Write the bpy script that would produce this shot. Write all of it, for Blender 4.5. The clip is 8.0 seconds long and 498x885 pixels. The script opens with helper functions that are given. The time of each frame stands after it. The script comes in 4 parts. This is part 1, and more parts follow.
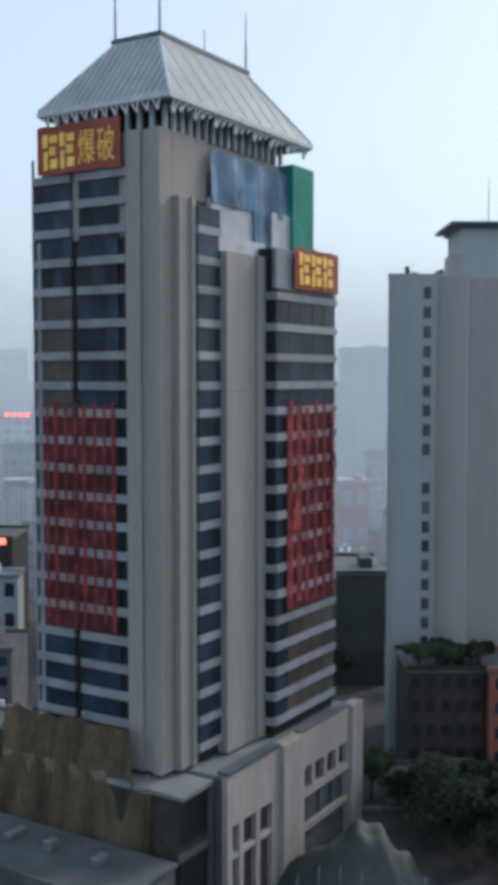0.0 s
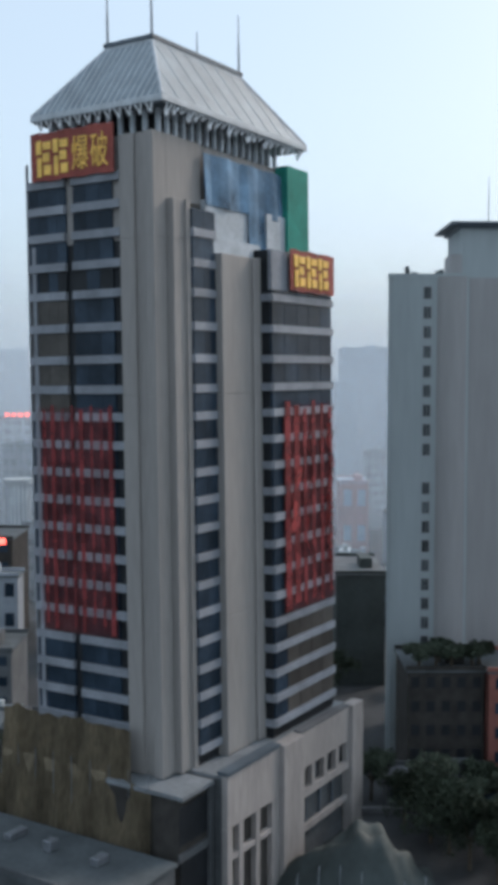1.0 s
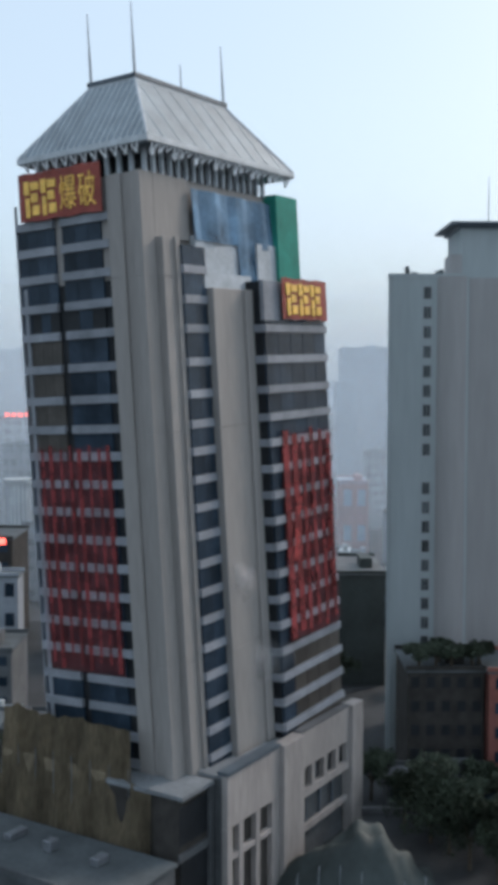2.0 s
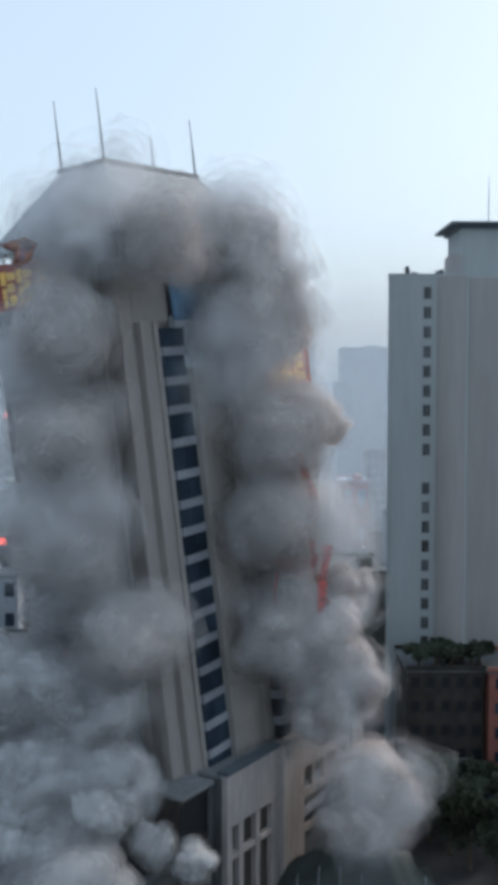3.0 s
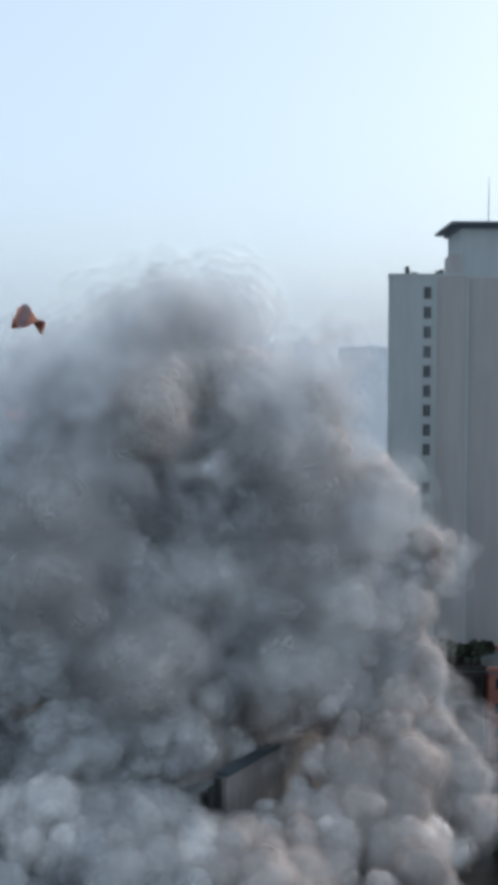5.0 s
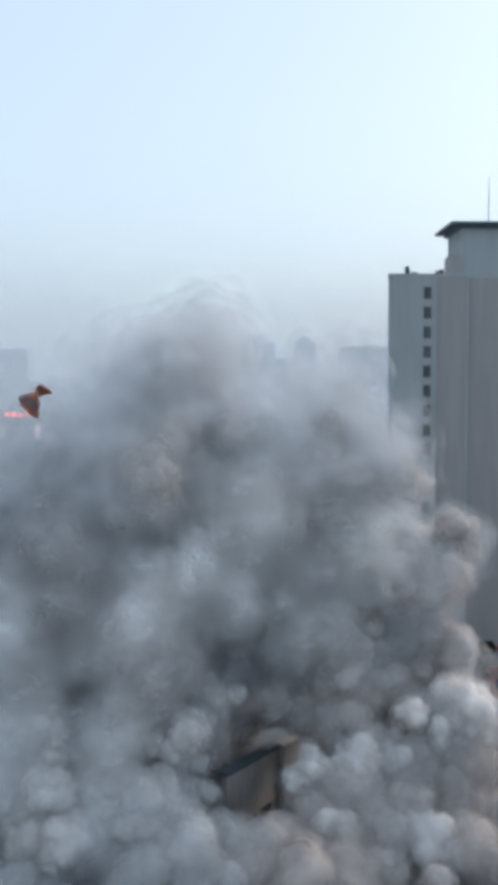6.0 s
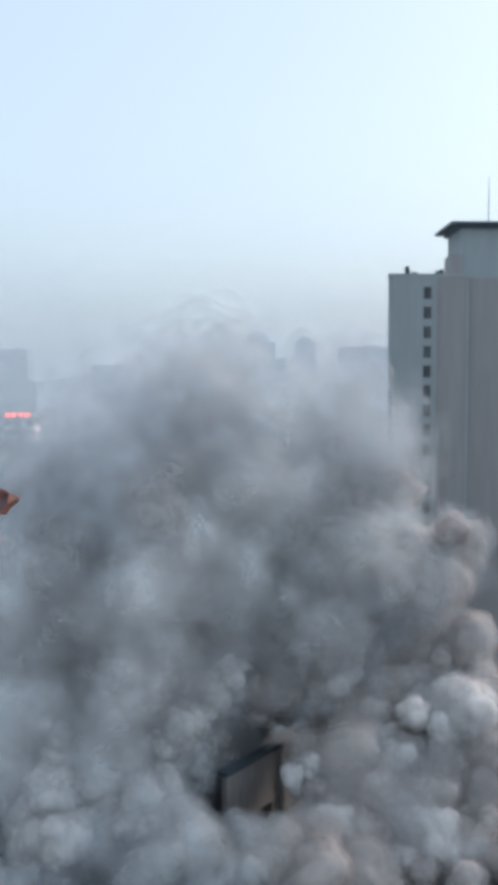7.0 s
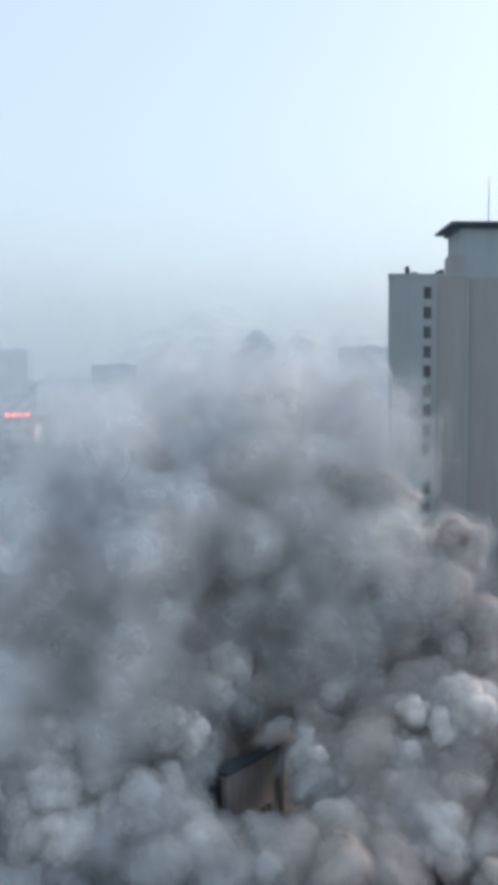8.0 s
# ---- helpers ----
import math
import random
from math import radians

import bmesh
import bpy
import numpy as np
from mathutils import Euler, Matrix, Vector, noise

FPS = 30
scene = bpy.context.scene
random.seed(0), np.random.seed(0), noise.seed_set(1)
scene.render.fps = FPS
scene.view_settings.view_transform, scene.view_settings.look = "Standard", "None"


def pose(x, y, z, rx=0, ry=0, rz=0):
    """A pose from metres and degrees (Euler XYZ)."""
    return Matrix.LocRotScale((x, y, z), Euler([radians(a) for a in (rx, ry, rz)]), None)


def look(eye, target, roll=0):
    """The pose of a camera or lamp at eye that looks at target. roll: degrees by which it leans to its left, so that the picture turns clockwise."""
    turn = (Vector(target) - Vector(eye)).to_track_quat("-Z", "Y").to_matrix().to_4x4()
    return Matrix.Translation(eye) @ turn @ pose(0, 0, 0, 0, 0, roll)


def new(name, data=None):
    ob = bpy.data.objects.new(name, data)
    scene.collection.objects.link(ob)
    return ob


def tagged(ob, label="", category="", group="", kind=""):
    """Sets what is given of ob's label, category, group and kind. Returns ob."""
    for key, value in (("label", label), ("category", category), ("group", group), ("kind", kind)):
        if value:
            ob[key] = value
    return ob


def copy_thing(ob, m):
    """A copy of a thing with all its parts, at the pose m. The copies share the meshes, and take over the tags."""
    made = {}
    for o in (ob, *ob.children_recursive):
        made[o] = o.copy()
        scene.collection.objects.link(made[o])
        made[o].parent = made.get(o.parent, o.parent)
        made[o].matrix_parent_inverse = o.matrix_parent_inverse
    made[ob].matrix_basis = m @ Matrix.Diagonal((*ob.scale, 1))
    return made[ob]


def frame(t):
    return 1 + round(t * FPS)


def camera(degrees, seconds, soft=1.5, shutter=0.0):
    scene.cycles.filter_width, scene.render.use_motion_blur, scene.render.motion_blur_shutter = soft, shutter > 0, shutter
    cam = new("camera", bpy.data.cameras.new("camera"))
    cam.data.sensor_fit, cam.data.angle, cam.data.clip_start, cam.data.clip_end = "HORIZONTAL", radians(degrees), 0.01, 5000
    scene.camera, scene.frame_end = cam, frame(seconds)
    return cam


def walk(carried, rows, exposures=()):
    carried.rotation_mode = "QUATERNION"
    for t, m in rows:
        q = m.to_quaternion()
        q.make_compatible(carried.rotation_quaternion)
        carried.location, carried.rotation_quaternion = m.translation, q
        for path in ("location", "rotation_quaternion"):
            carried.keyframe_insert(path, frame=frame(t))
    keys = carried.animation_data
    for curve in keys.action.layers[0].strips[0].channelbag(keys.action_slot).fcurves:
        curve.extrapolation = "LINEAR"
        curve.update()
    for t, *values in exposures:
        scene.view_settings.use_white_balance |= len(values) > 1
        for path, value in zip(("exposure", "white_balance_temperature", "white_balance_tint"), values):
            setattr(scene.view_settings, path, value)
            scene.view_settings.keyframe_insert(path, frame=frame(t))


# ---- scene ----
cam = camera(26.1, 8.0, soft=6.5)
EYE = 69.0
VIEW = pose(0, 0, EYE, 90 - 3.432, 0, 0)
walk(cam, [(0, VIEW), (8, VIEW)], exposures=[(0, 0.40), (4.5, 0.40), (6, 0.43), (8, 0.43)])

# ---- light: pale morning sky, sun veiled behind thin cloud ahead and to the right ----
SUN_EL, SUN_AZ = radians(34), radians(50)
world = bpy.data.worlds.new("sky")
scene.world = world
world.use_nodes = True
wn = world.node_tree
sky = wn.nodes.new("ShaderNodeTexSky")
sky.sky_type, sky.sun_disc = "NISHITA", False
sky.sun_elevation, sky.sun_rotation = SUN_EL, SUN_AZ
sky.air_density, sky.dust_density, sky.ozone_density = 1.0, 3.0, 2.0
wn.links.new(sky.outputs[0], wn.nodes["Background"].inputs[0])
wn.nodes["Background"].inputs[1].default_value = 0.042
# an even veil of thin cloud over the whole sky
veil_sky, both = wn.nodes.new("ShaderNodeBackground"), wn.nodes.new("ShaderNodeAddShader")
veil_sky.inputs[0].default_value, veil_sky.inputs[1].default_value = (0.57, 0.705, 0.83, 1), 0.66
wn.links.new(wn.nodes["Background"].outputs[0], both.inputs[0]), wn.links.new(veil_sky.outputs[0], both.inputs[1])
wn.links.new(both.outputs[0], wn.nodes["World Output"].inputs[0])
scene.cycles.transparent_max_bounces = 72
sun_data = bpy.data.lights.new("sun", "SUN")
sun_data.energy, sun_data.angle, sun_data.color = 1.6, radians(14), (1.0, 0.90, 0.82)
sun = new("sun", sun_data)
sun.matrix_world = look((0, 0, 0), (-math.sin(SUN_AZ) * math.cos(SUN_EL), -math.cos(SUN_AZ) * math.cos(SUN_EL), -math.sin(SUN_EL)))


# ---- materials ----
def material(name, color, rough=0.8, metal=0.0, grain=0.12, size=1.5, bump=0.15, stain=0.15, stretch=(1, 1, 1), alpha=1.0, island=0.0, random_tint=0.0):
    m = bpy.data.materials.new(name)
    m.use_nodes = True
    nt = m.node_tree
    b = nt.nodes["Principled BSDF"]
    b.inputs["Roughness"].default_value, b.inputs["Metallic"].default_value = rough, metal
    b.inputs["Specular IOR Level"].default_value = 0.3
    tc = nt.nodes.new("ShaderNodeTexCoord")
    mp = nt.nodes.new("ShaderNodeMapping")
    mp.inputs["Scale"].default_value = stretch
    nt.links.new(tc.outputs["Object"], mp.inputs[0])
    fine, broad = nt.nodes.new("ShaderNodeTexNoise"), nt.nodes.new("ShaderNodeTexNoise")
    fine.inputs["Scale"].default_value, fine.inputs["Detail"].default_value = 4.0 / size, 6
    broad.inputs["Scale"].default_value, broad.inputs["Detail"].default_value = 0.45 / size, 4
    for n in (fine, broad):
        nt.links.new(mp.outputs[0], n.inputs["Vector"])
    total = None
    for n, k in ((fine, grain), (broad, stain)):
        r = nt.nodes.new("ShaderNodeMapRange")
        r.inputs["From Min"].default_value, r.inputs["From Max"].default_value = 0.3, 0.7
        r.inputs["To Min"].default_value, r.inputs["To Max"].default_value = 1 - k, 1 + k
        nt.links.new(n.outputs["Fac"], r.inputs["Value"])
        if total is None:
            total = r.outputs[0]
        else:
            mul = nt.nodes.new("ShaderNodeMath")
            mul.operation = "MULTIPLY"
            nt.links.new(total, mul.inputs[0]), nt.links.new(r.outputs[0], mul.inputs[1])
            total = mul.outputs[0]
    for source, k in (("ShaderNodeNewGeometry", island), ("ShaderNodeObjectInfo", random_tint)):
        if k:
            g = nt.nodes.new(source)
            r = nt.nodes.new("ShaderNodeMapRange")
            r.inputs["To Min"].default_value, r.inputs["To Max"].default_value = 1 - k, 1 + k
            nt.links.new(g.outputs["Random Per Island" if source.endswith("Geometry") else "Random"], r.inputs["Value"])
            mul = nt.nodes.new("ShaderNodeMath")
            mul.operation = "MULTIPLY"
            nt.links.new(total, mul.inputs[0]), nt.links.new(r.outputs[0], mul.inputs[1])
            total = mul.outputs[0]
    sc = nt.nodes.new("ShaderNodeVectorMath")
    sc.operation = "SCALE"
    sc.inputs[0].default_value = color
    nt.links.new(total, sc.inputs["Scale"])
    nt.links.new(sc.outputs[0], b.inputs["Base Color"])
    if bump:
        bp = nt.nodes.new("ShaderNodeBump")
        bp.inputs["Strength"].default_value, bp.inputs["Distance"].default_value = bump, 0.05
        nt.links.new(fine.outputs["Fac"], bp.inputs["Height"])
        nt.links.new(bp.outputs[0], b.inputs["Normal"])
    if alpha < 1:
        r = nt.nodes.new("ShaderNodeMapRange")
        r.inputs["From Min"].default_value, r.inputs["From Max"].default_value = 0.3, 0.7
        r.inputs["To Min"].default_value, r.inputs["To Max"].default_value = alpha * 0.7, min(1, alpha * 1.3)
        nt.links.new(broad.outputs["Fac"], r.inputs["Value"])
        nt.links.new(r.outputs[0], b.inputs["Alpha"])
    return m


def glow(name, color, strength):
    m = bpy.data.materials.new(name)
    m.use_nodes = True
    b = m.node_tree.nodes["Principled BSDF"]
    b.inputs["Base Color"].default_value = (*color, 1)
    b.inputs["Emission Color"].default_value, b.inputs["Emission Strength"].default_value = (*color, 1), strength
    return m


def dust(name, color, alpha=1.0):
    """Airborne dust: light scatters in it, so it is half translucent and has no gloss."""
    m = bpy.data.materials.new(name)
    m.use_nodes = True
    nt = m.node_tree
    nt.nodes.clear()
    out = nt.nodes.new("ShaderNodeOutputMaterial")
    dif, tra, mix = nt.nodes.new("ShaderNodeBsdfDiffuse"), nt.nodes.new("ShaderNodeBsdfTranslucent"), nt.nodes.new("ShaderNodeMixShader")
    mix.inputs[0].default_value = 0.25
    info, tc, n1 = nt.nodes.new("ShaderNodeObjectInfo"), nt.nodes.new("ShaderNodeTexCoord"), nt.nodes.new("ShaderNodeTexNoise")
    n1.inputs["Scale"].default_value, n1.inputs["Detail"].default_value = 1.6, 5
    nt.links.new(tc.outputs["Object"], n1.inputs["Vector"])
    r1, r2, mul, sc = nt.nodes.new("ShaderNodeMapRange"), nt.nodes.new("ShaderNodeMapRange"), nt.nodes.new("ShaderNodeMath"), nt.nodes.new("ShaderNodeVectorMath")
    r1.inputs["To Min"].default_value, r1.inputs["To Max"].default_value = 0.86, 1.14
    r2.inputs["From Min"].default_value, r2.inputs["From Max"].default_value = 0.3, 0.7
    r2.inputs["To Min"].default_value, r2.inputs["To Max"].default_value = 0.9, 1.1
    nt.links.new(info.outputs["Random"], r1.inputs["Value"]), nt.links.new(n1.outputs["Fac"], r2.inputs["Value"])
    mul.operation, sc.operation = "MULTIPLY", "SCALE"
    nt.links.new(r1.outputs[0], mul.inputs[0]), nt.links.new(r2.outputs[0], mul.inputs[1])
    sc.inputs[0].default_value = color
    nt.links.new(mul.outputs[0], sc.inputs["Scale"])
    for n in (dif, tra):
        nt.links.new(sc.outputs[0], n.inputs["Color"])
    nt.links.new(dif.outputs[0], mix.inputs[1]), nt.links.new(tra.outputs[0], mix.inputs[2])
    last = mix.outputs[0]
    if alpha < 1:
        clear, mix2, r3 = nt.nodes.new("ShaderNodeBsdfTransparent"), nt.nodes.new("ShaderNodeMixShader"), nt.nodes.new("ShaderNodeMapRange")
        r3.inputs["From Min"].default_value, r3.inputs["From Max"].default_value = 0.35, 0.65
        r3.inputs["To Min"].default_value, r3.inputs["To Max"].default_value = (0.6 * alpha, 1.4 * alpha) if alpha > 0.08 else (0.0, 2.0 * alpha)
        nt.links.new(n1.outputs["Fac"], r3.inputs["Value"])
        nt.links.new(r3.outputs[0], mix2.inputs[0]), nt.links.new(clear.outputs[0], mix2.inputs[1]), nt.links.new(last, mix2.inputs[2])
        last = mix2.outputs[0]
    nt.links.new(last, out.inputs[0])
    return m


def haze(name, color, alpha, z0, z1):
    """See-through sheet in place of haze: thick near the ground and gone above z1."""
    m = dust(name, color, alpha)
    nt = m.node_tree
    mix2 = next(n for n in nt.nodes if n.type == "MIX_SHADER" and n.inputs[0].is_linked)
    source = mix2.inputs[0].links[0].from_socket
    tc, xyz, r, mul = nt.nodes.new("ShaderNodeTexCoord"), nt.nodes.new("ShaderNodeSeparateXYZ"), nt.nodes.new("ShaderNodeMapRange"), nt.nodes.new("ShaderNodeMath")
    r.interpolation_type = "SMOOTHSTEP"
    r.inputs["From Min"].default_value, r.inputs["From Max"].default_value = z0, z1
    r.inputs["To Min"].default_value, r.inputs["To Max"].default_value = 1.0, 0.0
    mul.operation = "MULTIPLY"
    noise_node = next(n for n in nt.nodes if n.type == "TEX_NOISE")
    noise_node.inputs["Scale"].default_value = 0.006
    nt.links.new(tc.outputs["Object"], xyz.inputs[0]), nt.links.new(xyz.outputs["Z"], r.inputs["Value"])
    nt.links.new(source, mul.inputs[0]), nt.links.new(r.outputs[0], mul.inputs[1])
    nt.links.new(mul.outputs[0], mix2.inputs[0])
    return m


CONCRETE = material("grey_beige_stone_cladding", (0.295, 0.272, 0.256), 0.8, size=2.0, stretch=(1, 1, 0.15), stain=0.08, grain=0.07)
PALE_STONE = material("pale_podium_stone", (0.31, 0.28, 0.265), 0.8, size=2.5, stretch=(1, 1, 0.2))
BAND = material("grey_spandrel", (0.245, 0.255, 0.28), 0.6, size=1.5, stain=0.2, random_tint=0.12)
GLASS = material("dark_blue_glass", (0.028, 0.042, 0.060), 0.2, size=3, bump=0.02, stain=0.4, random_tint=0.3)
GLASS.node_tree.nodes["Principled BSDF"].inputs["IOR"].default_value = 1.28
BROWN_GLASS = material("brown_boarded_glass", (0.07, 0.062, 0.055), 0.35, size=3, stain=0.3, random_tint=0.3)
# Near-black stands in for the shade inside openings and behind the glazing.
BLACK = material("interior_shade_black", (0.015, 0.017, 0.02), 0.6, stain=0.3)
ROOF = material("grey_roof_sheet", (0.24, 0.275, 0.30), 0.6, size=2.0, stain=0.2)
ROOF_RIB = material("pale_roof_rib", (0.48, 0.50, 0.52), 0.5, size=1.0)
DARK_TRIM = material("dark_roof_trim", (0.09, 0.11, 0.13), 0.5)
WHITE_STEEL = material("white_steel", (0.85, 0.85, 0.86), 0.5, size=0.5, stain=0.25)
GREY_STEEL = material("grey_steel", (0.25, 0.26, 0.28), 0.4, metal=0.6, size=0.5)
RED_CLOTH = material("red_cloth", (0.27, 0.045, 0.045), 0.85, size=1.0, stain=0.3, alpha=0.7)
BRIGHT_RED = material("bright_red_cloth", (0.42, 0.07, 0.07), 0.85, size=1.0, stain=0.3, alpha=0.6)
RED_NET = material("red_net", (0.13, 0.045, 0.05), 0.9, size=1.0, stain=0.4, alpha=0.45)
RED_SHEET = material("sheer_red_cloth", (0.36, 0.09, 0.10), 0.9, size=1.0, stain=0.4, alpha=0.06)
RED_SIGN = material("red_sign", (0.28, 0.07, 0.055), 0.7, stain=0.3)
ORANGE_CLOTH = material("orange_cloth", (0.60, 0.30, 0.22), 0.8, stain=0.3)
GOLD = material("gold_letter", (0.85, 0.52, 0.12), 0.55, grain=0.15, size=0.8, stain=0.2)
BLUE_NET = material("blue_net", (0.13, 0.23, 0.34), 0.8, size=2.0, stain=0.35, alpha=0.9)
GREEN_NET = material("green_net", (0.02, 0.22, 0.17), 0.8, size=2.0, stain=0.2)
WHITE_PANEL = material("white_panel", (0.42, 0.45, 0.48), 0.6, size=2.0, stain=0.2)
BROWN_NET = material("brown_scaffold_net", (0.19, 0.15, 0.10), 0.9, size=1.6, stain=0.4, grain=0.25, bump=0.6, stretch=(1, 1, 0.3))
ASPHALT = material("asphalt", (0.05, 0.052, 0.055), 0.85, size=6, stain=0.3)
PAVING = material("pavement", (0.125, 0.125, 0.13), 0.85, size=3)
SLAB_WALL = material("grey_green_render", (0.34, 0.37, 0.375), 0.8, size=4, stretch=(1, 1, 0.12), stain=0.08, grain=0.05)
SLAB_WALL_WARM = material("grey_warm_render", (0.34, 0.325, 0.32), 0.8, size=4, stretch=(1, 1, 0.12), stain=0.08, grain=0.05)
DARK_BRICK = material("dark_brick", (0.045, 0.04, 0.036), 0.85, size=1.0, stain=0.3)
RED_BRICK = material("red_brick", (0.26, 0.10, 0.08), 0.85, size=1.0)
MID_DARK = material("dull_dark_pane", (0.07, 0.08, 0.085), 0.4, stain=0.3, random_tint=0.4)
LOW_WALL = material("whitewashed_wall", (0.42, 0.45, 0.46), 0.85, size=3, stain=0.2, random_tint=0.2)
LOW_GREY = material("dull_grey_wall", (0.105, 0.11, 0.115), 0.85, size=3, stain=0.25, random_tint=0.3)
LOW_ROOF = material("dark_flat_roof", (0.09, 0.10, 0.105), 0.8, size=3, stain=0.3, random_tint=0.3)
BLUE_ROOF = material("blue_sheet_roof", (0.18, 0.27, 0.42), 0.5, size=2, stain=0.2)
PINK_WALL = material("pink_wall", (0.45, 0.32, 0.33), 0.8, size=5)
# Haze is painted into the far walls and windows as pale blue.
FAR_WALL = material("hazed_facade", (0.44, 0.50, 0.57), 0.9, size=12, stain=0.08, random_tint=0.08)
FAR_GLASS = material("hazed_window", (0.36, 0.43, 0.51), 0.6, size=12, stain=0.1, random_tint=0.1)
# Middle-distance panes and walls are paled, with haze put into the colour.
MID_GLASS = material("half_hazed_window", (0.22, 0.25, 0.28), 0.5, stain=0.2, random_tint=0.3)
MID_WALL = material("half_hazed_facade", (0.36, 0.385, 0.42), 0.9, size=8, stain=0.15, random_tint=0.2)
# The far hills' blue-grey is haze put into the colour.
HILL = material("hazed_hill", (0.36, 0.42, 0.50), 0.95, size=60, stain=0.08)
PALE_DECK = material("pale_concrete_deck", (0.20, 0.21, 0.22), 0.85, size=3, stain=0.25)
TARP = material("grey_green_tarpaulin", (0.05, 0.06, 0.058), 0.7, size=4, stain=0.3, bump=0.4)
BARK = material("bark", (0.09, 0.07, 0.05), 0.9, size=0.4)
LEAF = material("leaf", (0.045, 0.058, 0.038), 0.8, size=1.5, island=0.4)
NEON_RED = glow("red_neon", (1.0, 0.13, 0.10), 2.6)
NEON_WHITE = glow("white_lamp", (1.0, 0.75, 0.75), 1.6)
# Same dust twice: sun's warmth painted into WARM_DUST, left flank's shade into COOL_DUST.
WARM_DUST, COOL_DUST, DARK_DUST, LATE_BRIGHT_DUST = (0.74, 0.69, 0.67), (0.60, 0.60, 0.605), (0.41, 0.41, 0.425), (0.86, 0.83, 0.815)
# DARK_DUST holds the furrow's shade in its colour, besides some darker smoke.
WARM_LAYERS, COOL_LAYERS, DARK_LAYERS = ([dust(name, color, a) for a in (1.0, 0.56, 0.42, 0.27, 0.13)] for name, color in (("sunlit_warm_dust", WARM_DUST), ("shaded_cool_dust", COOL_DUST), ("shade_dark_smoke", DARK_DUST)))
# The late pale dust carries the cloud's growing brightness in its colour.
CRISP_LAYERS, LATE_BRIGHT_LAYERS = ([dust(name, color, a) for a in (1.0, 0.5, 0.36, 0.24, 0.12)] for name, color in (("dense_sunlit_dust", (0.62, 0.57, 0.55)), ("late_brightened_dust", LATE_BRIGHT_DUST)))
PALE_LAYERS = [dust("pale_drifting_dust", (0.93, 0.925, 0.92), a) for a in (0.20, 0.16, 0.12, 0.085, 0.05)]
SOFT_LAYERS = [dust("soft_grey_dust", (0.58, 0.56, 0.555), a) for a in (0.36, 0.28, 0.19, 0.10)]
WISP_LAYERS = [dust("wispy_dust", (0.78, 0.79, 0.81), a) for a in (0.10, 0.075, 0.055, 0.035)]


# ---- mesh helpers ----
def box(bm, x0, x1, y0, y1, z0, z1):
    v = [bm.verts.new(p) for p in ((x0, y0, z0), (x1, y0, z0), (x1, y1, z0), (x0, y1, z0), (x0, y0, z1), (x1, y0, z1), (x1, y1, z1), (x0, y1, z1))]
    for f in ((3, 2, 1, 0), (4, 5, 6, 7), (0, 1, 5, 4), (1, 2, 6, 5), (2, 3, 7, 6), (3, 0, 4, 7)):
        bm.faces.new([v[i] for i in f])
    return bm


def prism(bm, outline, z0, z1):
    a = [bm.verts.new((x, y, z0)) for x, y in outline]
    b = [bm.verts.new((x, y, z1)) for x, y in outline]
    n = len(a)
    bm.faces.new(a[::-1]), bm.faces.new(b)
    for i in range(n):
        bm.faces.new((a[i], a[(i + 1) % n], b[(i + 1) % n], b[i]))
    return bm


def tube(bm, p, q, r0, r1, sides=8):
    p, q = Vector(p), Vector(q)
    turn = (q - p).to_track_quat("Z", "Y").to_matrix()
    rings = []
    for c, r in ((p, r0), (q, r1)):
        rings.append([bm.verts.new(c + turn @ Vector((r * math.cos(k * math.tau / sides), r * math.sin(k * math.tau / sides), 0))) for k in range(sides)])
    for k in range(sides):
        bm.faces.new((rings[0][k], rings[0][(k + 1) % sides], rings[1][(k + 1) % sides], rings[1][k]))
    bm.faces.new(rings[0][::-1]), bm.faces.new(rings[1])
    return bm


def mesh(name, bm, mat, bevel=0.0):
    if bevel:
        bmesh.ops.bevel(bm, geom=list(bm.edges), offset=bevel, segments=1, affect="EDGES")
    bmesh.ops.recalc_face_normals(bm, faces=bm.faces)
    d = bpy.data.meshes.new(name)
    bm.to_mesh(d)
    bm.free()
    d.materials.append(mat)
    return d


def part(name, bm, mat, parent, label="", bevel=0.0):
    ob = new(name, mesh(name, bm, mat, bevel))
    ob.parent = parent
    if label:
        ob["label"] = label
    return ob


def block(name, dims, mat, parent, label="", bevel=0.0):
    return part(name, box(bmesh.new(), *dims), mat, parent, label, bevel)


def thing(name, m, label, category, group="", kind=""):
    ob = new(name)
    ob.matrix_world = m
    return tagged(ob, label, category, group, kind)


def structure(name, bm, mat, label, category):
    return tagged(new(name, mesh(name, bm, mat)), label, category, kind="structure")


# ---- ground ----
gb = bmesh.new()
box(gb, -2500, 2500, -300, 4500, -0.5, 0)
ground = structure("ground", gb, ASPHALT, "dark asphalt ground of the city", "ground")
hb = bmesh.new()
hill_far = []
for i in range(61):
    x = -1400 + i * 2800 / 60
    hill_far.append((x, 60 + 22 * noise.noise((x * 0.004, 3, 0)) + 10 * noise.noise((x * 0.015, 7, 0))))
low = [hb.verts.new((x, 2400, -5)) for x, _ in hill_far]
top = [hb.verts.new((x, 2600, z)) for x, z in hill_far]
back = [hb.verts.new((x, 2800, -5)) for x, _ in hill_far]
for i in range(60):
    hb.faces.new((low[i], low[i + 1], top[i + 1], top[i]))
    hb.faces.new((top[i], top[i + 1], back[i + 1], back[i]))
structure("backdrop_hills", hb, HILL, "far hills behind the city, painted in haze colour", "hill")

# ---- see-through sheets in place of morning haze, between the streets and the far towers ----
HAZE = haze("haze_sheet", (0.78, 0.83, 0.88), 0.21, 70, 150)
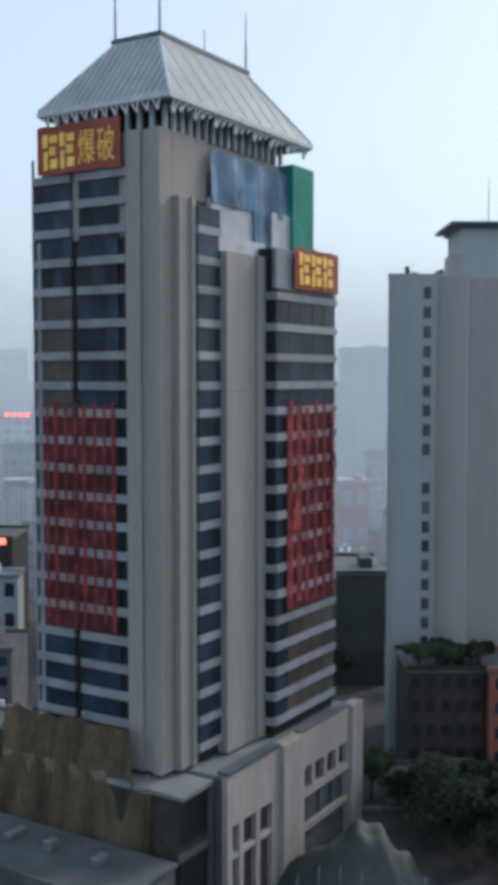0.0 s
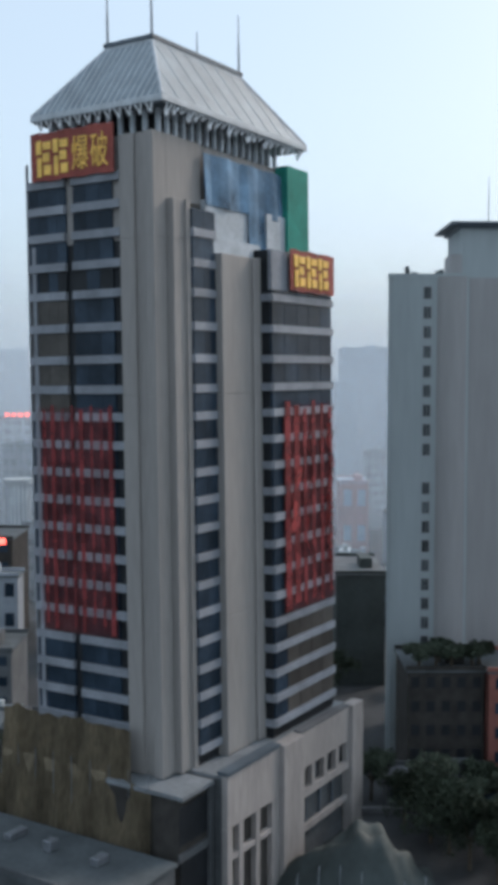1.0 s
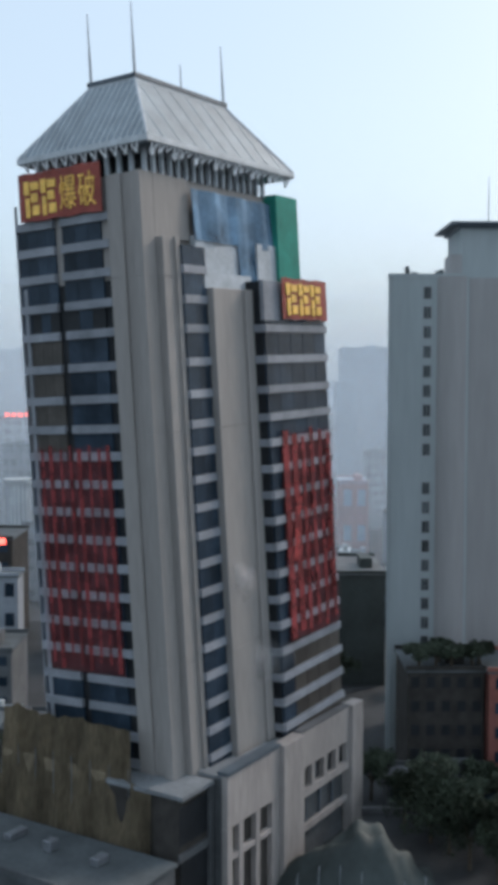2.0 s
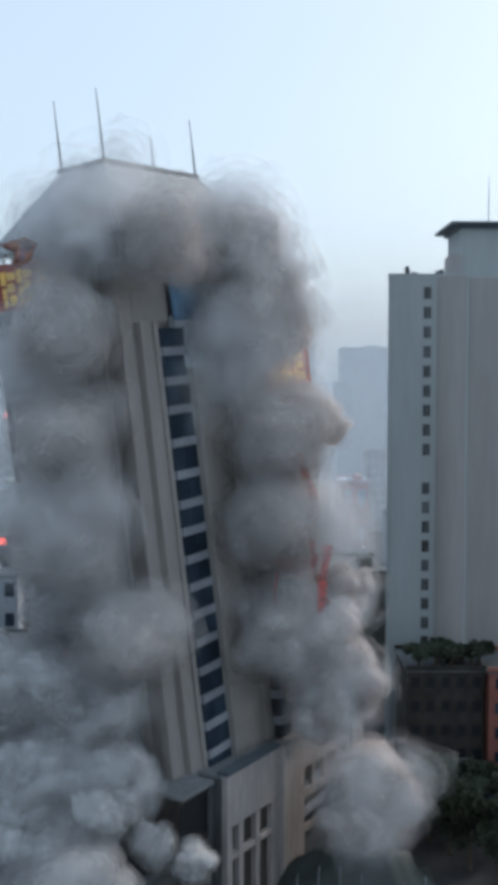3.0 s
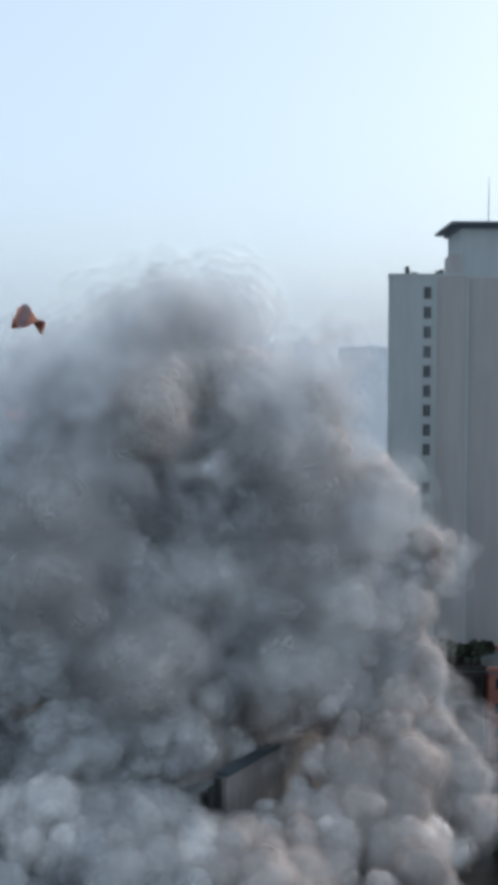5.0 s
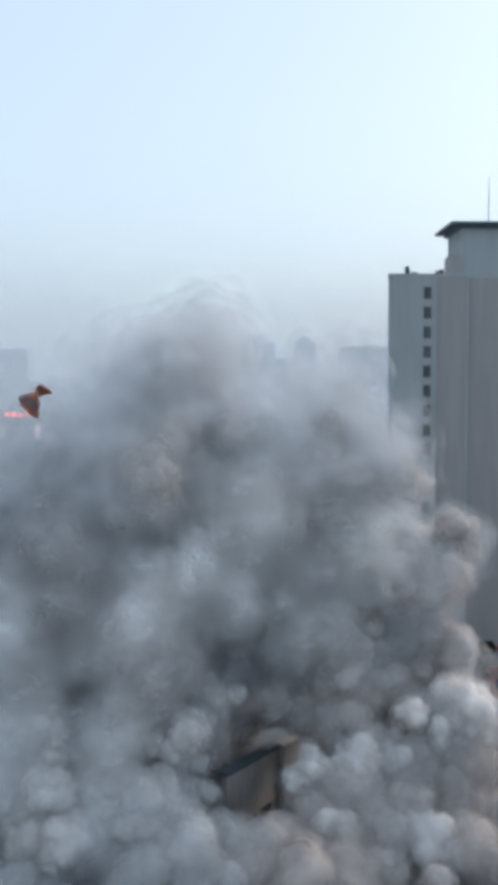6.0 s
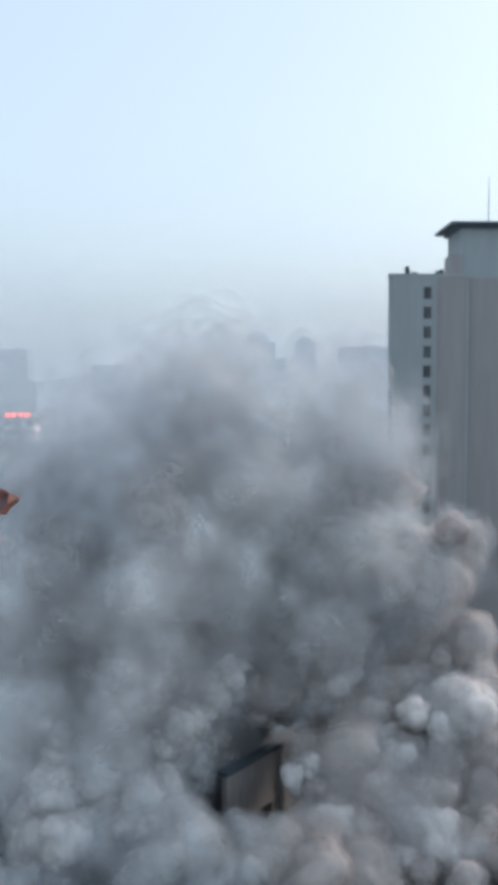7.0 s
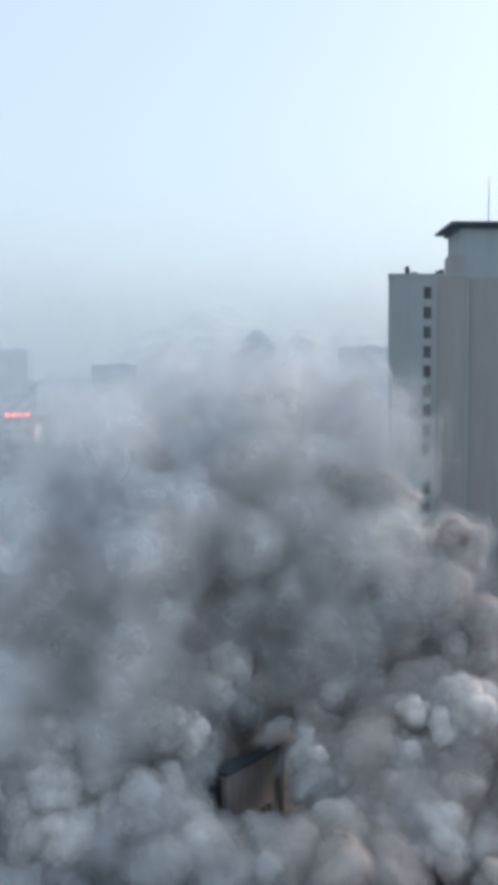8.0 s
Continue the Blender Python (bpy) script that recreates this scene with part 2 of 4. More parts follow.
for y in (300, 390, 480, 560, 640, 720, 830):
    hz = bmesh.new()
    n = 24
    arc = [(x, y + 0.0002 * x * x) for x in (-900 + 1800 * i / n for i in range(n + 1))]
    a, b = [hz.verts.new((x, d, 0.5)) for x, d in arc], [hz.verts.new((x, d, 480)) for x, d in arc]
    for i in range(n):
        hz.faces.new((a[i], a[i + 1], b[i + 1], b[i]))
    structure("backdrop_haze", hz, HAZE, "see-through sheet in place of thin grey-blue haze over the city", "haze")

# ---- the tower that falls ----
SITE = pose(-9.4875, 130.0, 0, 0, 0, 58.30)
LEVELS = (21.4, 24.9, 28.4, 31.9, 35.5, 39.2, 42.8, 46.4, 50.1, 53.7, 57.3, 60.9, 64.5, 68.0, 71.8, 75.9, 80.1, 83.8, 87.6, 91.1, 94.5)
LEFT, STRIP, WING = 0.9, 0.4, -2.6  # planes of the three glazed faces
CUTS = (19.3, 38.0, 67.2, 86.6, 99.4)


def build_tower():
    tower = thing("office_tower", SITE, "grey stone and blue glass office tower with hipped roof", "building")
    shafts = []
    for k, nm in enumerate(("shaft_lower", "shaft_middle", "shaft_upper", "crown")):
        z0, z1 = CUTS[k], CUTS[k + 1]
        bm = bmesh.new()
        # core behind the glazing, with chamfered far-left corner
        prism(bm, ((1.3, 3.0), (2.4, 2.4), (36, 2.4), (36, 23), (3.6, 23), (1.3, 21.6)), z0, z1)
        if k < 3:
            box(bm, 20.8, 38.6, -2.2, 12, z0, z1)
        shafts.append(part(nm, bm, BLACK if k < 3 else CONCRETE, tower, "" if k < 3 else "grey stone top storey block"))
        s = shafts[-1]
        # stone pilasters
        block("pilaster", (0.7, 1.6, 5.0, 7.3, z0, z1), CONCRETE, s, bevel=0.05)
        block("pilaster", (1.1, 1.9, 3.2, 5.0, z0, z1), CONCRETE, s)
        block("corner_pier", (0.5, 3.2, 1.9, 3.3, z0, z1), CONCRETE, s, bevel=0.06)
        zt = min(z1, 91.5)
        block("pilaster", (3.2, 6.3, 0.9, 2.6, z0, zt), CONCRETE, s, bevel=0.08)
        block("pilaster_edge", (5.5, 6.35, 0.55, 0.9, z0, zt), CONCRETE, s)
        if k == 3:
            block("pier_wall", (3.2, 10.6, 1.9, 2.6, zt, z1), CONCRETE, s)
        if k < 3:
            zt = min(z1, 85.4)
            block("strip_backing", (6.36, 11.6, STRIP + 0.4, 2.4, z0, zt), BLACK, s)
            block("pilaster", (11.5, 20.0, -0.7, 2.4, z0, zt), CONCRETE, s, bevel=0.08)
            block("pilaster_edge", (18.6, 20.6, -1.1, -0.7, z0, zt), CONCRETE, s, bevel=0.05)
            block("corner_mullion", (0.85, 1.3, 21.5, 22.1, z0, z1), BAND, s)
    def shaft_of(z):
        return shafts[sum(z > c for c in CUTS[1:4])]
    for i, z in enumerate(LEVELS):
        nxt = LEVELS[i + 1] if i + 1 < len(LEVELS) else 98.0
        s = shaft_of(z + 0.8)
        lo, hi = z - 0.5, z + 0.55
        gap = nxt - z
        lit = z > 68
        if z > 22:
            # left face: two bays of glazing parted by a dark slot
            for y0, y1, n in ((8.7, 15.1, 3), (16.3, 22.6, 4)):
                block("spandrel_band", (LEFT - 0.25, LEFT + 0.35, y0 - (1.4 if y0 < 9 else 0), y1, lo, hi), BAND, s)
                w = (y1 - y0) / n
                if z < 94:
                    for j in range(n):
                        mat = BROWN_GLASS if (y0 > 16 and 64 < z < 79) or (y0 > 16 and 34 < z < 37) else GLASS
                        if 78.5 < z < 81 and j % 2 == 0:
                            mat = BLACK
                        block("window_pane", (LEFT + 0.12, LEFT + 0.38, y0 + j * w + 0.02, y0 + (j + 1) * w - 0.02, hi + 0.04, lo + gap - 0.04), mat, s)
            # chamfered corner
            b = bmesh.new()
            prism(b, ((LEFT - 0.2, 22.65), (LEFT + 1.0, 23.9), (LEFT + 1.3, 23.7), (LEFT + 0.2, 22.6)), lo, lo + gap - 0.06)
            part("corner_panel", b, BAND, s)
        if z < 90:
            block("spandrel_band", (6.38, 11.5, STRIP - 0.3, STRIP + 0.35, lo, hi), BAND, s)
            for j in range(2):
                block("window_pane", (6.4 + j * 2.55, 8.92 + j * 2.55, STRIP - 0.1, STRIP + 0.36, hi + 0.04, lo + gap - 0.04), GLASS, s)
        if z < 82:
            block("spandrel_band", (20.65, 38.4, WING - 0.3, WING + 0.35, lo, hi), BAND, s)
            block("spandrel_band", (20.35, 20.62, WING - 0.1, -0.75, lo, hi), BAND, s)
            for j in range(5):
                mat = BROWN_GLASS if z < 34 and j > 0 else GLASS
                block("window_pane", (20.9 + j * 3.5, 24.3 + j * 3.5, WING + 0.05, WING + 0.38, hi + 0.04, lo + gap - 0.04), mat, s)
    mid, up, crown = shafts[1], shafts[2], shafts[3]
    # red banners: a net over eight storeys and brighter strips in front of it
    for i in range(5, 13):
        z0, z1 = LEVELS[i] - 3.08, LEVELS[i] - 0.5
        block("banner_net", (LEFT - 0.02, LEFT + 0.03, 8.9, 21.3, z0, z1), RED_NET, mid, "thin red netting over the windows")
        block("banner_net", (23.2, 38.0, WING - 0.14, WING - 0.09, z0, z1), RED_NET, mid, "thin red netting over the windows")
    block("banner_sheet", (LEFT - 0.48, LEFT - 0.45, 8.8, 21.5, 36.8, 65.7), RED_SHEET, mid, "sheer red cloth hung over eight storeys")
    block("banner_sheet", (23.2, 38.1, WING - 0.53, WING - 0.5, 36.8, 65.6), RED_SHEET, mid, "sheer red cloth hung over eight storeys")
    for j in range(8):
        y = 9.0 + j * 1.6
        w = 0.34 if j % 3 else 0.6
        block("banner_strip", (LEFT - 0.4, LEFT - 0.34, y, y + w, 36.6 + 0.6 * (j % 3), 66.0 - 0.5 * (j % 2)), RED_CLOTH, mid, "red cloth strip")
    for j in range(6):
        x = 23.4 + j * 2.6
        block("banner_strip", (x, x + (1.5 if j < 2 else 0.9), WING - 0.45, WING - 0.39, 36.6 + 0.7 * (j % 2), 66.0 - 0.6 * (j % 3)), RED_CLOTH, mid, "red cloth strip")
    # top storeys: net-hung setback, white panels, green-netted rear block
    block("wing_parapet", (20.7, 38.5, WING - 0.1, WING + 0.5, 81.2, 86.6), BAND, up)
    block("ledge_panel", (11.0, 22.5, 0.2, 1.2, 85.4, 87.4), WHITE_PANEL, crown)
    block("white_panel", (10.7, 21.5, 1.2, 1.9, 87.4, 92.2), WHITE_PANEL, crown, "dull white hoarding panel")
    block("white_panel", (25.5, 32.5, 0.8, 1.6, 86.7, 92.2), WHITE_PANEL, crown, "dull white hoarding panel")
    b = bmesh.new()
    for j in range(12):
        x0, x1 = 10.6 + j * 1.7, 10.6 + (j + 1) * 1.7
        d0, d1 = 0.25 * math.sin(j * 1.7), 0.25 * math.sin((j + 1) * 1.7)
        bot = 91.6 if j < 6 else (86.8 if 6 <= j < 9 else 91.4)
        v = [b.verts.new(p) for p in ((x0, 0.9 + d0, bot), (x1, 0.9 + d1, bot), (x1, 1.2 + d1, 98.2), (x0, 1.2 + d0, 98.2), (x0, 1.1 + d0, bot), (x1, 1.1 + d1, bot), (x1, 1.4 + d1, 98.2), (x0, 1.4 + d0, 98.2))]
        for f in ((0, 1, 2, 3), (7, 6, 5, 4), (0, 4, 5, 1), (2, 6, 7, 3)):
            b.faces.new([v[i] for i in f])
    part("blue_netting", b, BLUE_NET, crown, "blue construction netting")
    b = bmesh.new()
    box(b, 30.6, 36.8, 0.3, 14, 86.6, 99.6), box(b, 36.5, 37.9, 1.0, 13, 86.6, 93.2)
    part("green_netting", b, GREEN_NET, crown, "green construction netting")
    # open loggia under the roof
    for j in range(17):
        block("loggia_column", (2.0 + j * 1.75, 2.5 + j * 1.75, 2.0, 2.5, 99.4, 102.6), WHITE_PANEL, crown)
    for j in range(9):
        block("loggia_column", (1.5, 2.0, 3.6 + j * 1.9, 4.1 + j * 1.9, 99.4, 102.6), WHITE_PANEL, crown)
    # solid black box painted as the loggia's inner shade
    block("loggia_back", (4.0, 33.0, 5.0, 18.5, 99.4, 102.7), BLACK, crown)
    for j in range(22):
        b = bmesh.new()
        x = 1.2 + j * 1.55
        tube(b, (x, 0.15, 102.4), (x + 0.5, 0.7, 101.0 + 0.4 * (j % 3)), 0.15, 0.13, 5)
        tube(b, (x + 1.0, 0.15, 102.4), (x + 0.5, 0.7, 101.0 + 0.4 * (j % 3)), 0.15, 0.13, 5)
        box(b, x + 0.1, x + 0.9, 0.5, 0.7, 101.2 + 0.4 * (j % 3), 101.9)
        part("roof_bracket", b, WHITE_STEEL, crown, "white steel strut")
    for j in range(12):
        b = bmesh.new()
        y = 1.6 + j * 1.6
        tube(b, (0.1, y, 102.4), (0.6, y + 0.5, 101.4), 0.14, 0.12, 5)
        tube(b, (0.1, y + 0.9, 102.4), (0.6, y + 0.5, 101.4), 0.14, 0.12, 5)
        part("roof_bracket", b, WHITE_STEEL, crown, "white steel strut")
    # hipped roof
    A, B, iu, iv, ze, zt = 20.8, 35.6, 6.8, 7.4, 103.2, 112.6
    b = bmesh.new()
    eave = [b.verts.new(p) for p in ((0, 0, ze), (B, 0, ze), (B, A, ze), (0, A, ze))]
    peak = [b.verts.new(p) for p in ((iv, iu, zt), (B - iv, iu, zt), (B - iv, A - iu, zt), (iv, A - iu, zt))]
    b.faces.new(peak), b.faces.new(eave[::-1])
    for k in range(4):
        b.faces.new((eave[k], eave[(k + 1) % 4], peak[(k + 1) % 4], peak[k]))
    roof = part("roof", b, ROOF, tower, "grey sheet metal hipped roof with flat top")
    b = bmesh.new()
    box(b, -0.15, B + 0.15, -0.15, A + 0.15, ze - 0.75, ze + 0.02)
    part("eave_board", b, ROOF_RIB, roof, bevel=0.05)
    block("soffit", (0.2, B - 0.2, 0.2, A - 0.2, ze - 0.95, ze - 0.72), DARK_TRIM, roof)
    b = bmesh.new()
    x0, x1, y0, y1 = iv - 0.4, B - iv + 0.4, iu - 0.4, A - iu + 0.4
    box(b, x0, x1, y0, y0 + 0.3, zt, zt + 0.55), box(b, x0, x1, y1 - 0.3, y1, zt, zt + 0.55)
    box(b, x0, x0 + 0.3, y0, y1, zt, zt + 0.55), box(b, x1 - 0.3, x1, y0, y1, zt, zt + 0.55)
    part("ridge_parapet", b, DARK_TRIM, roof)
    block("ridge_fascia", (x0 + 0.12, x1 - 0.12, y0 + 0.12, y1 - 0.12, zt - 0.5, zt - 0.02), ROOF_RIB, roof)
    e, p = [v for v in ((0, 0, ze), (B, 0, ze), (B, A, ze), (0, A, ze))], [v for v in ((iv, iu, zt), (B - iv, iu, zt), (B - iv, A - iu, zt), (iv, A - iu, zt))]
    for k in range(4):
        part("hip_cap", tube(bmesh.new(), e[k], p[k], 0.22, 0.22, 6), ROOF_RIB, roof)
    for k, n in ((3, 20), (0, 30)):
        for j in range(1, n):
            f = j / n
            q0 = Vector(e[k]).lerp(Vector(e[(k + 1) % 4]), f)
            # ribs run straight up the slope and end at the hip or the flat top
            along = (Vector(e[(k + 1) % 4]) - Vector(e[k])).length * f
            full = (Vector(e[(k + 1) % 4]) - Vector(e[k])).length
            inset = iu if k == 3 else iv
            rise = min(1, along / inset, (full - along) / inset)
            inward = Vector((iv, 0, zt - ze)) if k == 3 else Vector((0, iu, zt - ze))
            if k == 3 or j % 3 == 0:
                part("roof_rib", tube(bmesh.new(), q0 + Vector((0, 0, 0.05)), q0 + inward * rise * 0.97 + Vector((0, 0, 0.05)), 0.13 if k == 3 else 0.05, 0.13 if k == 3 else 0.05, 5), ROOF_RIB, roof)
    for (x, y), h in (((iv, iu), 9.5), ((iv, A - iu), 9.5), ((B - iv, iu), 8.6), ((B - iv, A - iu), 7.6)):
        b = bmesh.new()
        tube(b, (x, y, zt), (x, y, zt + h * 0.5), 0.2, 0.14)
        tube(b, (x, y, zt + h * 0.5), (x, y, zt + h), 0.12, 0.06)
        part("antenna_mast", b, GREY_STEEL, roof, "thin grey antenna mast")
    return tower, shafts, roof


tower, shafts, tower_roof = build_tower()


# ---- gold-lettered signs ----
def glyph(body, size, mat, parent, place):
    c = bpy.data.curves.new("letter", "FONT")
    c.body, c.size, c.extrude = body, size, 0.08
    ob = new("letter", c)
    bpy.context.view_layer.update()
    d = bpy.data.meshes.new_from_object(ob.evaluated_get(bpy.context.evaluated_depsgraph_get()))
    bpy.data.objects.remove(ob)
    d.materials.append(mat)
    o = new("letter", d)
    o.parent = parent
    o.matrix_local = place
    return o


def sign_bars(parent, w, h, cols, x0):
    """Plain strokes that stand for a name."""
    for k in range(cols):
        x = x0 + k * w * 1.14
        for bx in ((0.0, 0.36, 0.62, 1.0), (0.06, 0.36, 0.0, 0.54), (0.44, 1.0, 0.74, 0.96), (0.44, 0.9, 0.40, 0.66), (0.5, 1.0, 0.04, 0.32)):
            block("letter", (x + bx[0] * w, x + bx[1] * w, -0.16, 0.0, bx[2] * h, bx[3] * h), GOLD, parent, "plain gold stroke", bevel=0.05)


def build_sign(name, width, height, label):
    s = thing(name, SITE, label, "sign")
    b = bmesh.new()
    n, front, rear = 14, [], []
    for j in range(n + 1):
        x, sag = j * width / n, 0.1 * math.sin(j * 1.3)
        front.append([b.verts.new((x, 0.0 + sag * 0.3, z + sag)) for z in (-0.5, height)])
        rear.append([b.verts.new((x, 0.12 + sag * 0.3, z + sag)) for z in (-0.5, height)])
    for j in range(n):
        f0, f1, r0, r1 = front[j], front[j + 1], rear[j], rear[j + 1]
        for q in ((f0[0], f1[0], f1[1], f0[1]), (r0[1], r1[1], r1[0], r0[0]), (f0[1], f1[1], r1[1], r0[1]), (f0[0], r0[0], r1[0], f1[0])):
            b.faces.new(q)
    for e in (0, n):
        b.faces.new((front[e][0], front[e][1], rear[e][1], rear[e][0]))
    part("backing", b, RED_SIGN, s)
    return s


# ---- the podium ----
def build_podium():
    p = thing("podium_building", SITE, "pale stone podium block with tall windows and a parapet", "building")
    F = -5.3
    body = part("body", box(bmesh.new(), 5.2, 41.4, F + 1.2, 30, 0, 18.6), LOW_GREY, p)
    # facade wall pieces round the openings
    def wall(x0, x1, z0, z1, y0=F, y1=F + 0.9):
        block("wall_panel", (x0, x1, y0, y1, z0, z1), PALE_STONE, p, bevel=0.04)
    wall(4.4, 17.4, 12.6, 19.5)
    for x in (4.4, 7.2, 11.3, 15.4):
        wall(x, x + (1.2 if x < 5 else 1.0), 0, 12.55)
    for x in (5.65, 8.25, 12.35):
        wall(x, x + (1.5 if x < 6 else 3.0), 8.2, 9.0, F + 0.1)
    wall(16.45, 17.4, 0, 12.55)
    block("corner_pier", (17.4, 23.2, F - 0.7, F + 1.3, 0, 19.6), PALE_STONE, p, bevel=0.08)
    wall(23.25, 38.4, 14.2, 19.5)
    for x in (23.25, 26.6, 30.3, 34.0, 37.6):
        wall(x, x + 0.9, 11.2, 14.15)
    wall(23.25, 38.4, 9.9, 11.15)
    wall(23.25, 38.4, 4.8, 5.8, F + 0.2)
    for x in (26, 30, 34):
        block("mullion", (x, x + 0.3, F + 0.6, F + 1.0, 5.85, 9.85), DARK_TRIM, p)
    block("corner_pier", (38.4, 42.0, F - 0.6, F + 1.4, 3.0, 19.6), PALE_STONE, p, bevel=0.08)
    block("pier_foot", (38.6, 41.8, F - 0.5, F + 1.3, 0, 2.95), PALE_STONE, p)
    block("coping", (4.1, 17.2, F - 0.25, F + 1.4, 19.52, 19.95), DARK_TRIM, p, "dark metal coping")
    block("coping", (23.4, 38.2, F - 0.1, F + 1.2, 19.52, 19.8), PAVING, p)
    block("roof_deck", (5.0, 41.2, F + 0.95, 30, 18.62, 19.0), PALE_DECK, p)
    for j in range(3):
        block("window_glass", (5.7 + j * 3.9, 7.1 + j * 3.9 if j == 0 else 8.4 + j * 3.9, F + 0.95, F + 1.15, 0.2, 12.5), BROWN_GLASS, p)
    # netted side wing with floor slabs showing
    block("side_block", (-2.2, 5.0, -2.6, 8.4, 0, 18.2), DARK_BRICK, p, bevel=0.1)
    block("side_slab", (-2.6, 4.3, -3.4, 8.4, 18.2, 18.75), PALE_DECK, p)
    # black panels on the solid wall, painted as shaded openings
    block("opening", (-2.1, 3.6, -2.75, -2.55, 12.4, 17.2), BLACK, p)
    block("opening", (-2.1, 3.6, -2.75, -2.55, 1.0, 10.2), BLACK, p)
    block("side_pillar", (3.7, 4.9, -3.1, -2.62, 0, 18.15), LOW_GREY, p, bevel=0.05)
    block("side_ledge", (-2.5, 4.2, -2.95, -2.62, 10.4, 11.4), LOW_GREY, p)
    return p


podium = build_podium()


def build_scaffold():
    s = thing("scaffold_netting", SITE, "brown debris netting hung on scaffolding round the tower foot", "scaffold")
    b = bmesh.new()
    nx, nz = 26, 12
    grid = {}
    for i in range(nx + 1):
        for k in range(nz + 1):
            y = 1.5 + i * 25.5 / nx
            z = k * (25.0 if y > 4.8 else 18.9) / nz
            wob = 0.35 * noise.noise((i * 0.7, k * 0.35, 2.0)) + 0.22 * math.sin(i * 1.57)
            drop = 0 if k < nz else 1.1 * noise.noise((i * 0.45, 9.0, 1.0))
            grid[i, k] = b.verts.new((-2.8 + wob + (0.1 * max(0, z - 10) if y > 4.8 else 0.02 * z), y, z + drop))
    for i in range(nx):
        for k in range(nz):
            b.faces.new((grid[i, k], grid[i, k + 1], grid[i + 1, k + 1], grid[i + 1, k]))
    bmesh.ops.solidify(b, geom=list(b.faces), thickness=0.06)
    part("net", b, BROWN_NET, s)
    for i in range(9):
        part("scaffold_pole", tube(bmesh.new(), (-2.2, 2 + i * 3.1, 0), (-2.2, 2 + i * 3.1, 20.4), 0.05, 0.05, 6), GREY_STEEL, s)
    block("scaffold_block", (-1.9, 0.2, 8.5, 26.6, 0, 19.2), BROWN_NET, s)
    return s


build_scaffold()


def build_side_deck():
    """A low flat-roofed block at the foot of the netting."""
    s = thing("low_annex", SITE, "low flat-roofed grey annex beside the netted tower foot", "building")
    block("wall", (-16, -3.6, -3.0, 32, 0, 10.6), LOW_GREY, s, bevel=0.06)
    block("roof", (-16.3, -3.4, -3.3, 32.3, 10.6, 11.0), LOW_ROOF, s)
    block("parapet", (-16.3, -15.9, -3.3, 32.3, 11.0, 11.7), LOW_GREY, s)
    for y, w, h in ((4.0, 2.2, 1.0), (11.5, 1.6, 1.4), (18.0, 3.0, 0.8), (25.0, 2.0, 1.2)):
        block("roof_duct", (-9.5, -9.5 + w, y, y + 1.3, 11.0, 11.0 + h), GREY_STEEL, s, bevel=0.08)


def build_mound():
    """A heap under tarpaulin in front of the podium."""
    s = thing("tarpaulin_heap", pose(14.5, 141.5, 0), "large grey-green tarpaulin stretched over a heap", "tarpaulin")
    b = bmesh.new()
    n, m, g = 36, 22, {}
    for i in range(n + 1):
        for k in range(m + 1):
            u, v = 2 * i / n - 1, 2 * k / m - 1
            x, y = 11 * u, 6.5 * v
            d = math.sqrt(u * u + v * v)
            h = 9.4 * max(0, 1 - min(1, d) ** 2.6)
            h *= 0.86 + 0.16 * math.sin(u * 5 + 0.7) + 0.14 * noise.noise((u * 2.2, v * 2.2, 4))
            ridge = abs(noise.noise((u * 3.1, v * 2.0, 9)))
            g[i, k] = b.verts.new((x, y, max(0.02, h - 2.2 * ridge * min(1, h / 3))))
    for i in range(n):
        for k in range(m):
            b.faces.new((g[i, k], g[i + 1, k], g[i + 1, k + 1], g[i, k + 1])).smooth = True
    part("sheet", b, TARP, s)
    for k in range(7):
        x = -8.5 + 2.8 * k
        part("tie_rope", tube(bmesh.new(), (x, -6.4, 0.05), (x + 0.4, -4.4, 4.2 + 1.2 * math.sin(k)), 0.06, 0.06, 5), GREY_STEEL, s, "grey tie rope")


build_side_deck()
build_mound()


